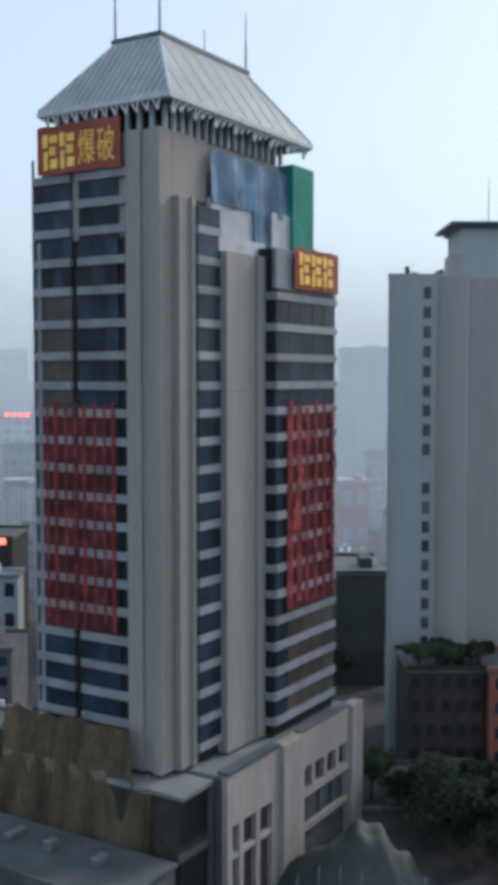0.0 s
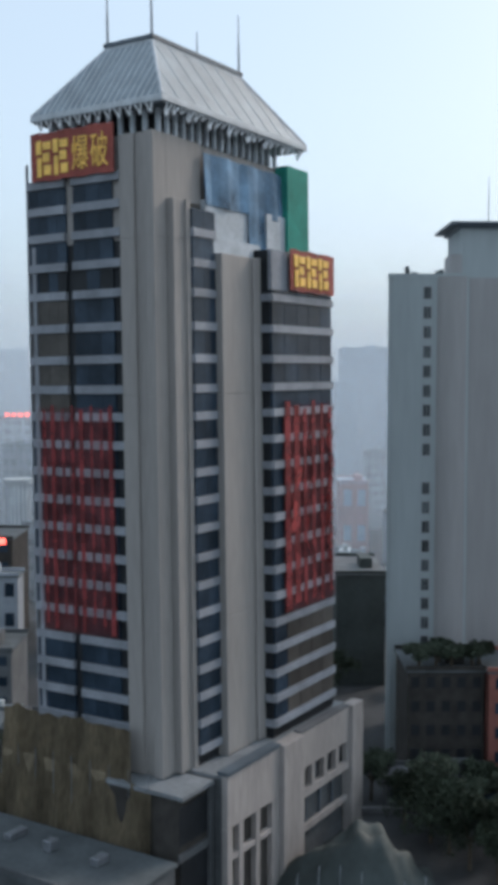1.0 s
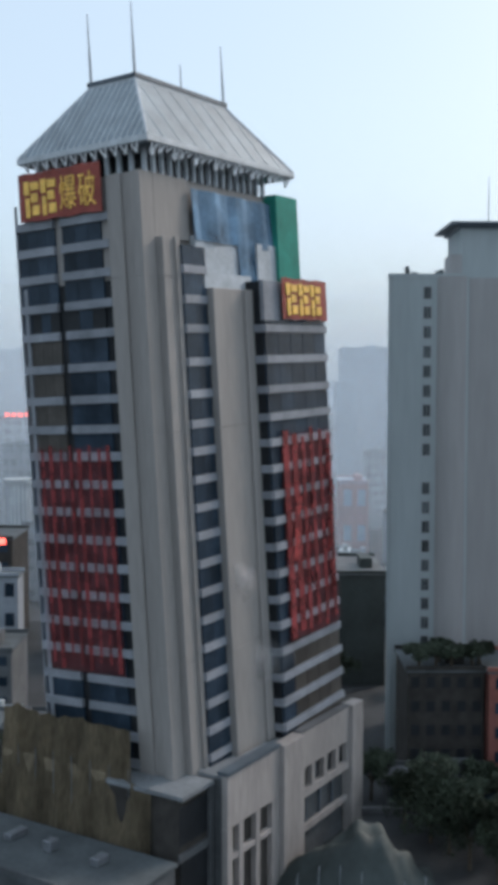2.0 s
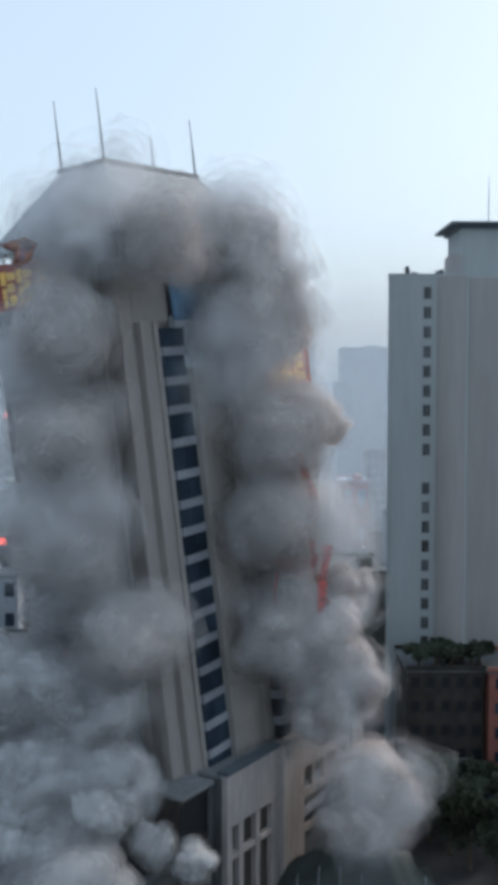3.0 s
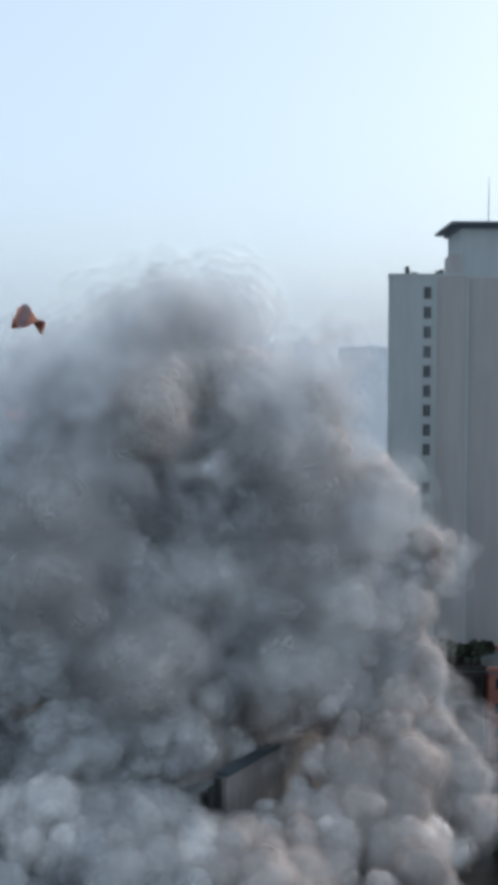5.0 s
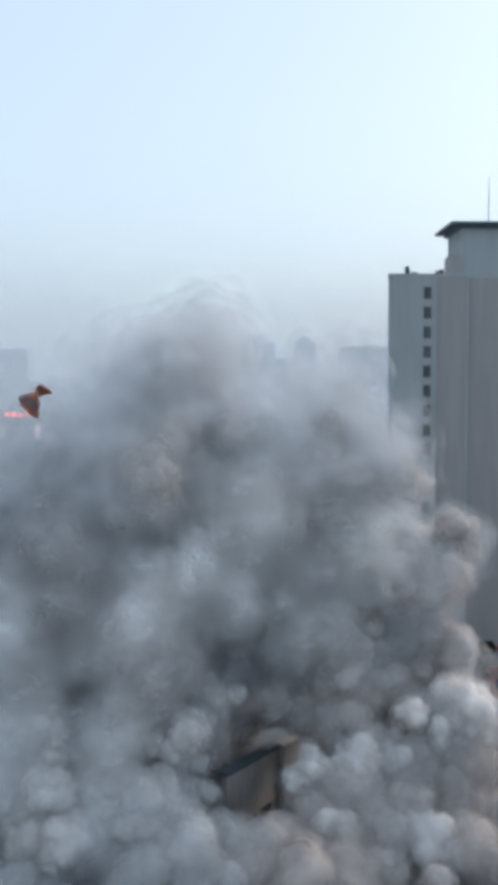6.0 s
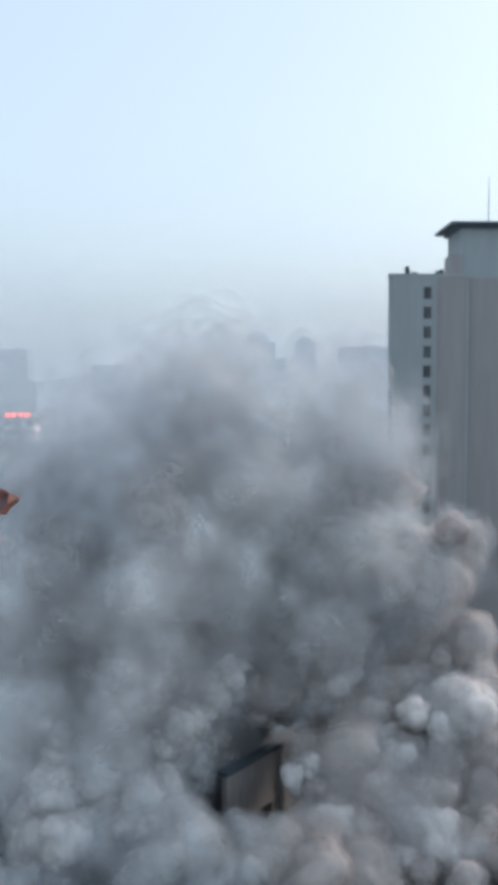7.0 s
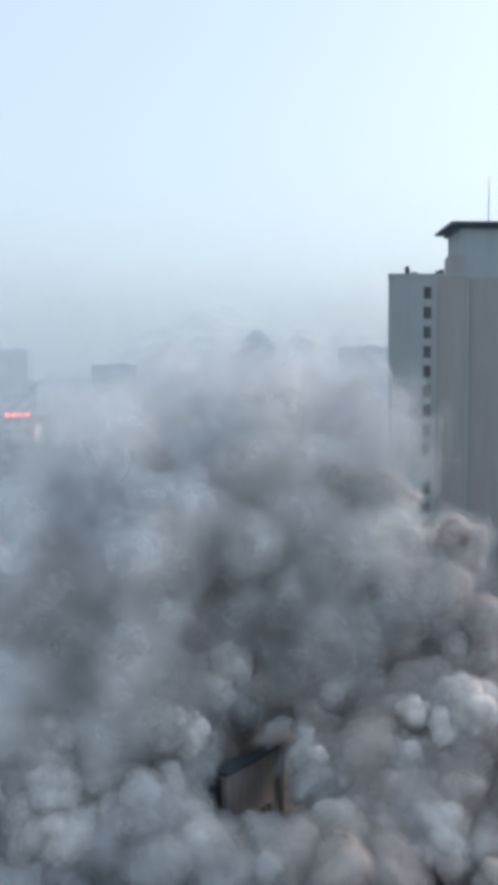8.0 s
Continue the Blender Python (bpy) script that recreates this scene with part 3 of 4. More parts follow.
# ---- the grey slab towers ----
def build_slab():
    s = thing("slab_tower", pose(0, 195, 0), "tall grey rendered slab tower with one column of small windows", "building")
    b = bmesh.new()
    prism(b, ((25.2, 0.4), (25.9, 0), (39.0, 0), (39.9, 0.8), (39.9, 18), (28.6, 18), (25.6, 2)), 0, 87.0)
    part("wall", b, SLAB_WALL, s)
    block("return_wall", (39.9, 64, 1.6, 20, 0, 87.2), SLAB_WALL_WARM, s)
    b = bmesh.new()
    arc = [(33.9 + 5.4 * k / 10, -1.15 * math.sin(math.pi * k / 10) ** 0.7 - 0.02) for k in range(11)]
    prism(b, arc + [(39.3, 0.3), (33.9, 0.3)], 0, 87.3)
    part("rounded_bay", b, SLAB_WALL_WARM, s, "smooth rounded stair bay")
    block("parapet", (25.1, 39.8, -0.1, 0.35, 87.0, 87.8), SLAB_WALL, s)
    block("stair_head", (37.0, 39.05, 3.4, 10, 87.0, 91.6), SLAB_WALL_WARM, s)
    block("plant_room", (39.1, 64, 4, 18, 87.2, 96.4), SLAB_WALL, s)
    b = bmesh.new()
    prism(b, ((36.8, 2.4), (66, 2.4), (66, 20), (36.8, 20)), 97.0, 97.5)
    prism(b, ((38.4, 3.4), (66, 3.4), (66, 19), (38.4, 19)), 96.4, 97.0)
    part("roof_slab", b, DARK_TRIM, s, "dark overhanging roof slab")
    part("antenna_mast", tube(bmesh.new(), (44.8, 8, 97.5), (44.8, 8, 106.5), 0.12, 0.06), GREY_STEEL, s)
    for x, w, h in ((28.3, 0.8, 2.0), (29.4, 1.1, 1.0), (31.4, 0.5, 0.6), (33.8, 1.0, 1.2), (34.6, 0.7, 1.5)):
        block("roof_vent", (x, x + w, 1, 2, 87.0, 87.2 + h), LOW_ROOF, s, bevel=0.08)
    for k in range(21):
        if k == 9:
            continue
        z = 83.2 - k * 3.54
        f = block("window_frame", (31.5, 33.0, -0.06, 0.05, z, z + 2.3), SLAB_WALL_WARM, s)
        block("pane", (31.55, 32.2, -0.09, -0.04, z + 0.1, z + 2.2), MID_DARK, f)
        block("pane", (32.25, 32.85, -0.09, -0.04, z + 0.1, z + 2.2), MID_DARK, f)
    return s


build_slab()


# ---- other buildings ----
def building(name, x0, x1, y0, y1, h, wall, roof, rows, cols, label, parapet=0.7, pane=GLASS, group=""):
    s = thing(name, pose(x0, y0, 0), label, "building", group)
    w, d = x1 - x0, y1 - y0
    body = block("wall", (0, w, 0, d, 0, h), wall, s, bevel=0.08)
    block("roof", (-0.3, w + 0.3, -0.3, d + 0.3, h, h + 0.35), roof, s)
    block("parapet", (-0.3, w + 0.3, -0.3, 0.0, h + 0.35, h + 0.35 + parapet), wall, s)
    block("parapet", (-0.3, w + 0.3, d, d + 0.3, h + 0.35, h + 0.35 + parapet), wall, s)
    block("roof_hut", (w * 0.55, w * 0.8, d * 0.3, d * 0.6, h + 0.35, h + 2.6), wall, s)
    for r in range(rows):
        for c in range(cols):
            cw, rh = w / cols, h / rows
            block("window", (cw * (c + 0.22), cw * (c + 0.78), -0.05, 0.04, rh * (r + 0.35), rh * (r + 0.8)), pane, s)
    return s


def build_city():
    building("brick_building", 26.4, 39.2, 176, 190, 20.2, DARK_BRICK, LOW_ROOF, 5, 5, "low dark brick building with planted flat roof", pane=BLACK)
    building("brick_annex", 39.5, 54, 174, 188, 20.5, RED_BRICK, LOW_ROOF, 5, 3, "red brick building beside the dark one")
    building("courtyard_block", 19.5, 30.5, 238, 262, 25, TARP, LOW_GREY, 0, 0, "dark windowless walled block behind the tower")
    building("low_shop", 22, 40, 168, 174.5, 4.6, LOW_GREY, PAVING, 1, 6, "low grey shop with pale roof edge")
    building("white_roofed_hall", 30.0, 37.0, 380, 392, 6.5, LOW_WALL, WHITE_STEEL, 1, 4, "low hall with bright white roof")
    building("pink_building", 36, 47, 420, 440, 28, PINK_WALL, FAR_WALL, 2, 2, "pale pink building with grey roof", pane=FAR_GLASS)
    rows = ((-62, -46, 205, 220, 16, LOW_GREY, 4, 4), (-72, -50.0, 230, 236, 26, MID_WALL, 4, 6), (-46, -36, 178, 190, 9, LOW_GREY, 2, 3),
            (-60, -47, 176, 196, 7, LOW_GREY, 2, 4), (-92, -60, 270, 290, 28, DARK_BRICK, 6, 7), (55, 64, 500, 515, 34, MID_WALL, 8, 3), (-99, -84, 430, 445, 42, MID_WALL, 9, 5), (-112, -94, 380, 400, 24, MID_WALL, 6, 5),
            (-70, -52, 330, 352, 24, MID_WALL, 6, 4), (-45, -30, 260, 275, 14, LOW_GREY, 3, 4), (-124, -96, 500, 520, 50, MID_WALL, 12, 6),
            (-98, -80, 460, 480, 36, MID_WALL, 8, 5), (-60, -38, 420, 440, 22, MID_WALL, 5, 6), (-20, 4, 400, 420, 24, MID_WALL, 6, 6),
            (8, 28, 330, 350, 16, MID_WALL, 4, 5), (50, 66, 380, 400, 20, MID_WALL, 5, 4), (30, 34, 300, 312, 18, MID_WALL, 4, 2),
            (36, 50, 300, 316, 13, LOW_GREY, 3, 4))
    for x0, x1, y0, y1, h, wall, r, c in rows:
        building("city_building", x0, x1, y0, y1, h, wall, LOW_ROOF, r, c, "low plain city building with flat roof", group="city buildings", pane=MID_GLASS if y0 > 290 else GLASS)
    building("blue_roof_shed", -58, -44, 200, 204, 5, LOW_WALL, BLUE_ROOF, 1, 4, "white shed with blue sheet roof")
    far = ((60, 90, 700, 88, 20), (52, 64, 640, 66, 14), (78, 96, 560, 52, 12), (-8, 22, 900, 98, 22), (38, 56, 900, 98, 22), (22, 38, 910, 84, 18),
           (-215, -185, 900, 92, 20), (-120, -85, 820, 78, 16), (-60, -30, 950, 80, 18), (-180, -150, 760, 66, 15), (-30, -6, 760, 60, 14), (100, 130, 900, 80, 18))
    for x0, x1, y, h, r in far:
        t = building("distant_tower", x0, x1, y, y + 25, h, FAR_WALL, FAR_WALL, r, 5, "distant high-rise block in a haze-painted pale colour", pane=FAR_GLASS, group="distant towers")
        if y == 900 and -10 < x0 < 60:
            dome = bmesh.new()
            bmesh.ops.create_uvsphere(dome, u_segments=20, v_segments=10, radius=(x1 - x0) * 0.36)
            bmesh.ops.translate(dome, verts=dome.verts, vec=((x1 - x0) / 2, 12, h + 0.5))
            part("dome", dome, FAR_WALL, t, "rounded roof dome in a haze-painted pale colour")
    r = thing("round_building", pose(-72, 335, 0), "pale round tower block with projecting roof rim", "building")
    part("wall", tube(bmesh.new(), (0, 0, 0), (0, 0, 36), 3.7, 3.7, 28), LOW_WALL, r)
    part("roof_rim", tube(bmesh.new(), (0, 0, 36), (0, 0, 37.6), 4.6, 4.9, 28), LOW_WALL, r)
    for k in range(9):
        a = math.pi + math.pi * (k + 0.5) / 9
        part("rib", tube(bmesh.new(), (3.75 * math.cos(a), 3.75 * math.sin(a), 0), (3.75 * math.cos(a), 3.75 * math.sin(a), 36), 0.22, 0.22, 5), MID_WALL, r)
    for k in range(4):
        n = thing("neon_sign", pose(-113.5 + k * 3.1, 499.65, 51.02), "glowing red rooftop neon sign", "sign", "neon letters")
        block("letter_box", (0, 1.9, 0, 0.4, 0, 1.8), NEON_RED, n, bevel=0.1)
    n = thing("vertical_sign", pose(-99.5, 499.62, 40.0), "glowing white vertical sign", "sign")
    block("letter_box", (0, 1.8, 0, 0.4, 0, 7.5), NEON_WHITE, n, bevel=0.1)
    n = thing("neon_sign", pose(-64.6, 269.62, 27.0), "small glowing red sign", "sign")
    block("letter_box", (0, 3.0, 0, 0.4, 0, 1.6), NEON_RED, n, bevel=0.1)


build_city()


# ---- trees ----
def leaf_clump(bm, c, r, n, rng):
    for _ in range(n):
        d = Vector((rng.gauss(0, 1), rng.gauss(0, 1), rng.gauss(0, 0.8))).normalized() * r * rng.uniform(0.5, 1.05)
        a = Vector((rng.gauss(0, 1), rng.gauss(0, 1), rng.gauss(0, 1))).normalized()
        b = a.orthogonal().normalized()
        s = rng.uniform(0.18, 0.42)
        p = Vector(c) + d
        bm.faces.new([bm.verts.new(q) for q in (p - a * s, p + b * s * 0.6, p + a * s, p - b * s * 0.6)])


def build_tree(seed, h, spread, name="street_tree", label="dark leafy broad-crowned street tree", group="street trees"):
    rng = random.Random(seed)
    t = thing(name, pose(0, 0, 0), label, "tree", group)
    b = bmesh.new()
    tube(b, (0, 0, 0), (0.1, 0.05, h * 0.5), 0.28, 0.18)
    tips = []
    for k in range(7):
        a = k * 0.9 + rng.random()
        q = (math.cos(a) * spread * 0.6, math.sin(a) * spread * 0.6, h * rng.uniform(0.6, 0.92))
        tube(b, (0.1, 0.05, h * rng.uniform(0.35, 0.5)), q, 0.13, 0.04, 6)
        tips.append(q)
    part("trunk", b, BARK, t)
    b = bmesh.new()
    for q in tips + [(0, 0, h * 0.9)]:
        for _ in range(5):
            c = (q[0] + rng.gauss(0, spread * 0.25), q[1] + rng.gauss(0, spread * 0.25), q[2] + rng.gauss(0, h * 0.07))
            leaf_clump(b, c, spread * rng.uniform(0.22, 0.4), 60, rng)
    d = bpy.data.meshes.new("crown")
    b.to_mesh(d), b.free()
    d.materials.append(LEAF)
    o = new("crown", d)
    o.parent = t
    return t


def plant_trees():
    rng = random.Random(5)
    kinds = [build_tree(1, 9.5, 4.2), build_tree(2, 8.0, 3.6)]
    spots = [(31, 147), (34, 143), (29, 152), (36, 152), (27, 156), (33, 160), (29, 164), (37, 166), (41, 158), (24, 162), (39, 145), (43, 150), (45, 166), (-40, 166), (-44, 174), (-37, 172), (-52, 172), (-60, 236), (-66, 230), (20, 172), (18, 230), (36, 234), (42, 236)]
    for i, (x, y) in enumerate(spots):
        m = pose(x, y, 0, 0, 0, rng.uniform(0, 360))
        if i < 2:
            kinds[i].matrix_world = m
        else:
            copy_thing(kinds[i % 2], m)
    shrub = build_tree(3, 3.4, 2.2, "roof_shrub", "dark leafy shrub growing on the flat roof", "roof shrubs")
    for i, (x, y) in enumerate(((29.5, 177.5), (32.5, 178.2), (35.0, 177.6), (38.5, 178.0), (40.0, 179.5), (33.5, 181))):
        m = pose(x - 1, y, 20.55, 0, 0, 57 * i)
        if i:
            copy_thing(shrub, m)
        else:
            shrub.matrix_world = m


plant_trees()
rb = bmesh.new()
box(rb, 14, 60, 166.5, 167.6, 0, 0.9)
structure("boundary_wall", rb, PAVING, "low grey boundary wall along the lot", "wall")


# ---- dust ----
def puff_mesh(seed, shells, mats, lobed=14, small=0.30, large=0.50, wobble=0.022):
    """A billow of dust: a lobed core under thinner and thinner lobed layers."""
    bm = bmesh.new()
    o = Vector((seed * 7.3, seed * 3.1, seed * 5.7))
    rng = random.Random(seed)
    lobes = []
    for _ in range(lobed):
        d = Vector((rng.gauss(0, 1), rng.gauss(0, 1), rng.gauss(0, 1))).normalized()
        size = rng.uniform(small, large)
        lobes.append((d * (rng.uniform(0.94, 1.06) - size), size))
    for k, scale in enumerate(shells):
        ico = bmesh.new()
        bmesh.ops.create_icosphere(ico, subdivisions=3, radius=1)
        for v in ico.verts:
            p = v.co.normalized()
            r = 0.60 + 0.10 * noise.noise(p * 1.2 + o)
            for c, size in lobes:
                along = c.dot(p)
                under = size * size - (c.length_squared - along * along)
                if under > 0 and along > 0:
                    r = max(r, along + math.sqrt(under))
            r += 0.07 * noise.noise(p * 3 + o)
            v.co = p * (r * scale + wobble * k * noise.noise(p * 2.2 + o * (k + 2)))
        base = [bm.verts.new(v.co) for v in ico.verts]
        for f in ico.faces:
            face = bm.faces.new([base[v.index] for v in f.verts])
            face.smooth, face.material_index = True, k
        ico.free()
    d = bpy.data.meshes.new("puff")
    bm.to_mesh(d)
    bm.free()
    for m in mats:
        d.materials.append(m)
    return d


TIMES = (2.8, 3.5, 4.5, 6.0, 8.0)


# the tower's fall: seconds, where the near corner of the flat roof stands (x, z), lean in degrees
FALL = ((0, -11.3, 112.6, 0), (0.5, -11.5, 112.5, 0.2), (1.0, -12.3, 112.2, 0.7), (1.5, -13.4, 110.8, 1.7), (2.0, -14.5, 107.4, 3.0), (2.4, -15.9, 103.8, 4.2),
        (2.8, -17.4, 99.6, 5.5), (3.0, -18.5, 96.6, 6.3), (3.2, -19.8, 94.0, 7.3), (3.5, -21.2, 89.4, 9.0), (4.0, -23.5, 78.0, 11), (4.5, -24.5, 61.0, 12.5),
        (5.2, -25, 36, 14), (6.0, -25, 17, 15), (7.0, -25, 10, 15), (8.0, -25, 9, 15))
TOP_POINT = Vector((7.4, 6.8, 112.6))


def tower_pose(t):
    cols = list(zip(*FALL))
    x, z, lean = (float(np.interp(t, cols[0], c)) for c in cols[1:])
    start = SITE @ TOP_POINT
    turn = Matrix.Rotation(radians(-lean), 4, "Y") @ SITE.to_3x3().to_4x4()
    want = start + Vector((x - FALL[0][1], 0, z - FALL[0][2]))
    return Matrix.Translation(want - turn @ TOP_POINT) @ turn


INTO_SITE = SITE.inverted()
STEPS = (0, 0.8, 1.7, 2.0, 2.3, 2.6, 2.8, 3.0, 3.25, 3.5, 4.0, 4.5, 4.8, 5.2, 5.6, 6.0, 6.5, 7.0, 7.5, 8.0)


def ease(f):
    f = min(1.0, max(0.0, f))
    return 1 - (1 - f) ** 2.2


def build_dust():
    """Puffs of dust, hidden in the tower and the podium until the charges throw them out."""
    rng = random.Random(11)
    layers = (0.67, 0.81, 0.94, 1.07, 1.19)
    warm, cool, dark = ([puff_mesh(k + start, layers, mats) for k in range(6)] for start, mats in ((0, WARM_LAYERS), (10, COOL_LAYERS), (20, DARK_LAYERS)))
    crisp, late_bright = ([puff_mesh(k + start, (0.74, 0.85, 0.96, 1.06, 1.16), mats, 11, 0.36, 0.6) for k in range(6)] for start, mats in ((60, CRISP_LAYERS), (70, LATE_BRIGHT_LAYERS)))
    soft = [puff_mesh(k + 80, (0.55, 0.76, 0.98, 1.2), SOFT_LAYERS, 9, 0.4, 0.6, 0.07) for k in range(5)]
    pale = [puff_mesh(k + 90, (0.5, 0.68, 0.86, 1.03, 1.2), PALE_LAYERS, 8, 0.42, 0.62, 0.07) for k in range(5)]
    thin = [puff_mesh(k + 40, (0.62, 0.82, 1.02, 1.2), WISP_LAYERS, 10, 0.36, 0.6, 0.10) for k in range(5)]
    moves = []

    def add(cloud, meshes, size, birth, source, path):
        ob = tagged(new("puff", rng.choice(meshes)), kind="stuff")
        ob.parent = cloud
        ob.scale = (size * rng.uniform(0.9, 1.2), size * rng.uniform(0.9, 1.1), size * rng.uniform(0.85, 1.1))
        spin = Vector((rng.gauss(0, 1), rng.gauss(0, 1), rng.gauss(0, 1))).normalized()
        a0, rate, phase = rng.uniform(0, 6.28), rng.uniform(-9, 9), rng.uniform(0, 6.28)
        rows = []
        for t in STEPS:
            held = tower_pose(t) @ source if source.z > 15 else SITE @ source
            out = Vector(path(max(t, TIMES[0])))
            out += Vector((0.4 * math.sin(t * 0.9 + phase), 0, 0.4 * math.sin(t * 0.7 + 2 * phase)))
            f = ease((t - birth) / 0.8)
            # the standing piece of podium wall stays clear in front
            at = INTO_SITE @ out
            across, drop, half = out.x / out.y, (EYE - out.z) / out.y, size * 1.25 / out.y
            if -0.030 - 0.8 * half < across < 0.027 + 0.8 * half and drop - half < 0.405 and drop + half > 0.345 and at.y < size * 1.2 - 4:
                if drop < 0.385:
                    out = SITE @ Vector((max(at.x, 4.0), size * 1.2 - 4, at.z))
                else:
                    out.z = EYE - (0.405 + half) * out.y
            m = Matrix.Translation(held.lerp(out, f)) @ Matrix.Rotation(a0 + radians(rate) * max(0, t - 1.7), 4, spin)
            rows.append((t, m))
        moves.append((ob, rows))

    def billow(cloud, meshes, depth, birth, count, track):
        """A swelling head of dust: puffs that spread from its middle as it travels (x, z, radius at TIMES)."""
        xs, zs, rs = zip(*track)
        widest = sum(rs) / len(rs)
        for k in range(count):
            # even turns over a ball, nearer ones and upper ones smaller
            h = 1 - 2 * (k + 0.5) / count
            a = k * 2.399 + rng.uniform(-0.5, 0.5)
            w = math.sqrt(1 - h * h)
            off = Vector((w * math.cos(a), 0.8 * w * math.sin(a), h)) * rng.uniform(0.5, 0.8)
            size = widest * rng.choice((0.55, 0.7, 0.85) if meshes is late_bright else (0.45, 0.55, 0.66, 0.78))
            if meshes is late_bright:
                off = Vector((off.x * 1.45, off.y, off.z * 0.75))
            kind = dark if meshes is cool and rng.random() < 0.4 else meshes
            if meshes is thin or meshes is soft or meshes is pale:
                size *= 1.5
            elif k == 0:
                # the heart of the head
                off, size = Vector((0, 0.4, 0)), widest * 0.85
            elif k % 4 == 1:
                # a soft envelope
                kind, size, off = thin, widest * 0.9, off * 0.9 - Vector((0, 0.3, 0))
            high = zs[0] > 24
            src = Vector((rng.uniform(10, 28), rng.uniform(9, 15), 20 + 0.75 * min(zs[0], 84) + rng.uniform(-3, 3))) if high else Vector((rng.uniform(9, 37), rng.uniform(4, 24), -8))

            def path(t, off=off):
                r = float(np.interp(t, TIMES, rs))
                return (float(np.interp(t, TIMES, xs)) + off.x * r, depth + off.y * r, float(np.interp(t, TIMES, zs)) + off.z * r)
            add(cloud, kind, size, birth + rng.uniform(-0.1, 0.25), src, path)

    side = thing("dust_cloud", pose(0, 0, 0), "billowing warm grey dust bursting from the falling tower", "dust cloud")
    left = thing("dust_cloud", pose(0, 0, 0), "billowing cool grey dust rolling over the tower's flank", "dust cloud")
    roll = thing("dust_cloud", pose(0, 0, 0), "dense grey dust rolling along the ground", "dust cloud")
    veil = thing("dust_haze", pose(0, 0, 0), "thin drifting dust haze above the cloud", "dust cloud")
    billow(side, warm, 146, 1.90, 14, ((-0.8, 88.2, 4.8), (-2.4, 84.3, 5.4), (-3.9, 72.8, 6.5), (-0.8, 59.0, 6.9), (-0.8, 42.9, 7.7)))
    billow(side, warm, 147, 1.90, 13, ((3.8, 79.0, 4.0), (4.6, 71.3, 5.6), (7.6, 65.1, 5.8), (11.5, 59.0, 5.4), (12.3, 51.2, 7.0)))
    billow(side, crisp, 148, 1.95, 13, ((6.9, 67.4, 3.5), (11.2, 52.7, 4.5), (15.1, 54.2, 5.1), (19.4, 55.0, 4.3), (17.8, 52.7, 4.7)))
    billow(side, warm, 147, 1.90, 14, ((3.8, 59.0, 3.5), (5.3, 59.0, 5.0), (6.9, 54.3, 6.6), (10.7, 49.7, 7.0), (9.2, 46.6, 8.5)))
    billow(side, crisp, 147, 1.95, 14, ((11.5, 38.9, 3.7), (15.8, 39.3, 4.6), (22.7, 42.7, 4.8), (28.5, 46.2, 3.7), (28.9, 45.8, 3.9)))
    billow(side, warm, 145, 1.90, 14, ((7.9, 37.8, 4.2), (8.7, 34.7, 5.7), (13.6, 37.8, 6.9), (21.3, 43.9, 6.9), (20.5, 43.1, 8.4)))
    billow(side, crisp, 145, 1.90, 14, ((11.4, 28.6, 4.0), (15.9, 27.8, 4.4), (18.2, 30.1, 5.3), (19.7, 36.2, 6.9), (15.2, 39.3, 9.1)))
    billow(side, crisp, 143, 1.90, 12, ((8.9, 24.7, 3.4), (12.0, 23.2, 4.7), (19.5, 25.4, 5.3), (25.5, 30.7, 5.6), (30.0, 34.4, 5.6)))
    billow(roll, crisp, 141, 1.90, 15, ((15.5, 14.2, 4.6), (19.2, 15.6, 6.5), (22.2, 18.6, 7.0), (25.9, 21.6, 8.2), (27.3, 23.8, 8.2)))
    billow(roll, crisp, 139, 2.00, 14, ((12.3, 9.8, 3.7), (21.1, 15.7, 5.1), (26.2, 14.2, 6.2), (29.2, 15.7, 6.2), (29.9, 17.1, 6.9)))
    billow(side, warm, 143, 3.00, 12, ((4.4, 29.2, 3.8), (7.4, 26.2, 4.5), (9.7, 25.4, 5.4), (12.7, 31.4, 7.1), (9.7, 29.9, 8.3)))
    # darker billows, with the furrow's shade put into their colour
    billow(side, dark, 140, 2.85, 14, ((-8.2, 72.7, 4.4), (-8.9, 77.1, 5.2), (-9.6, 68.3, 7.0), (-14.8, 51.5, 5.9), (-11.8, 8.0, 5.2)))
    billow(side, dark, 140, 2.85, 14, ((-6.0, 55.8, 4.4), (-7.4, 65.3, 5.9), (-9.6, 53.5, 7.4), (-11.1, 42.7, 7.4), (-8.2, 8.0, 7.4)))
    billow(side, dark, 141, 2.85, 13, ((-1.6, 74.2, 3.0), (-3.0, 65.3, 5.6), (-1.6, 53.4, 6.3), (-0.1, 43.2, 7.4), (-0.8, 8.0, 7.4)))
    billow(side, dark, 141, 2.85, 13, ((-1.6, 46.0, 4.4), (-3.0, 47.5, 5.9), (-3.8, 40.8, 7.0), (-1.6, 32.9, 7.4), (1.4, 8.0, 7.0)))
    billow(side, dark, 139, 2.85, 13, ((-1.5, 33.9, 4.4), (-3.0, 35.4, 5.8), (-4.5, 31.7, 6.6), (-7.4, 26.0, 6.6), (-7.4, 8.0, 6.2)))
    billow(side, warm, 144, 2.90, 13, ((3.0, 44.0, 3.8), (3.0, 43.3, 5.7), (4.5, 40.2, 6.4), (9.0, 39.5, 7.6), (12.0, 36.5, 9.1)))
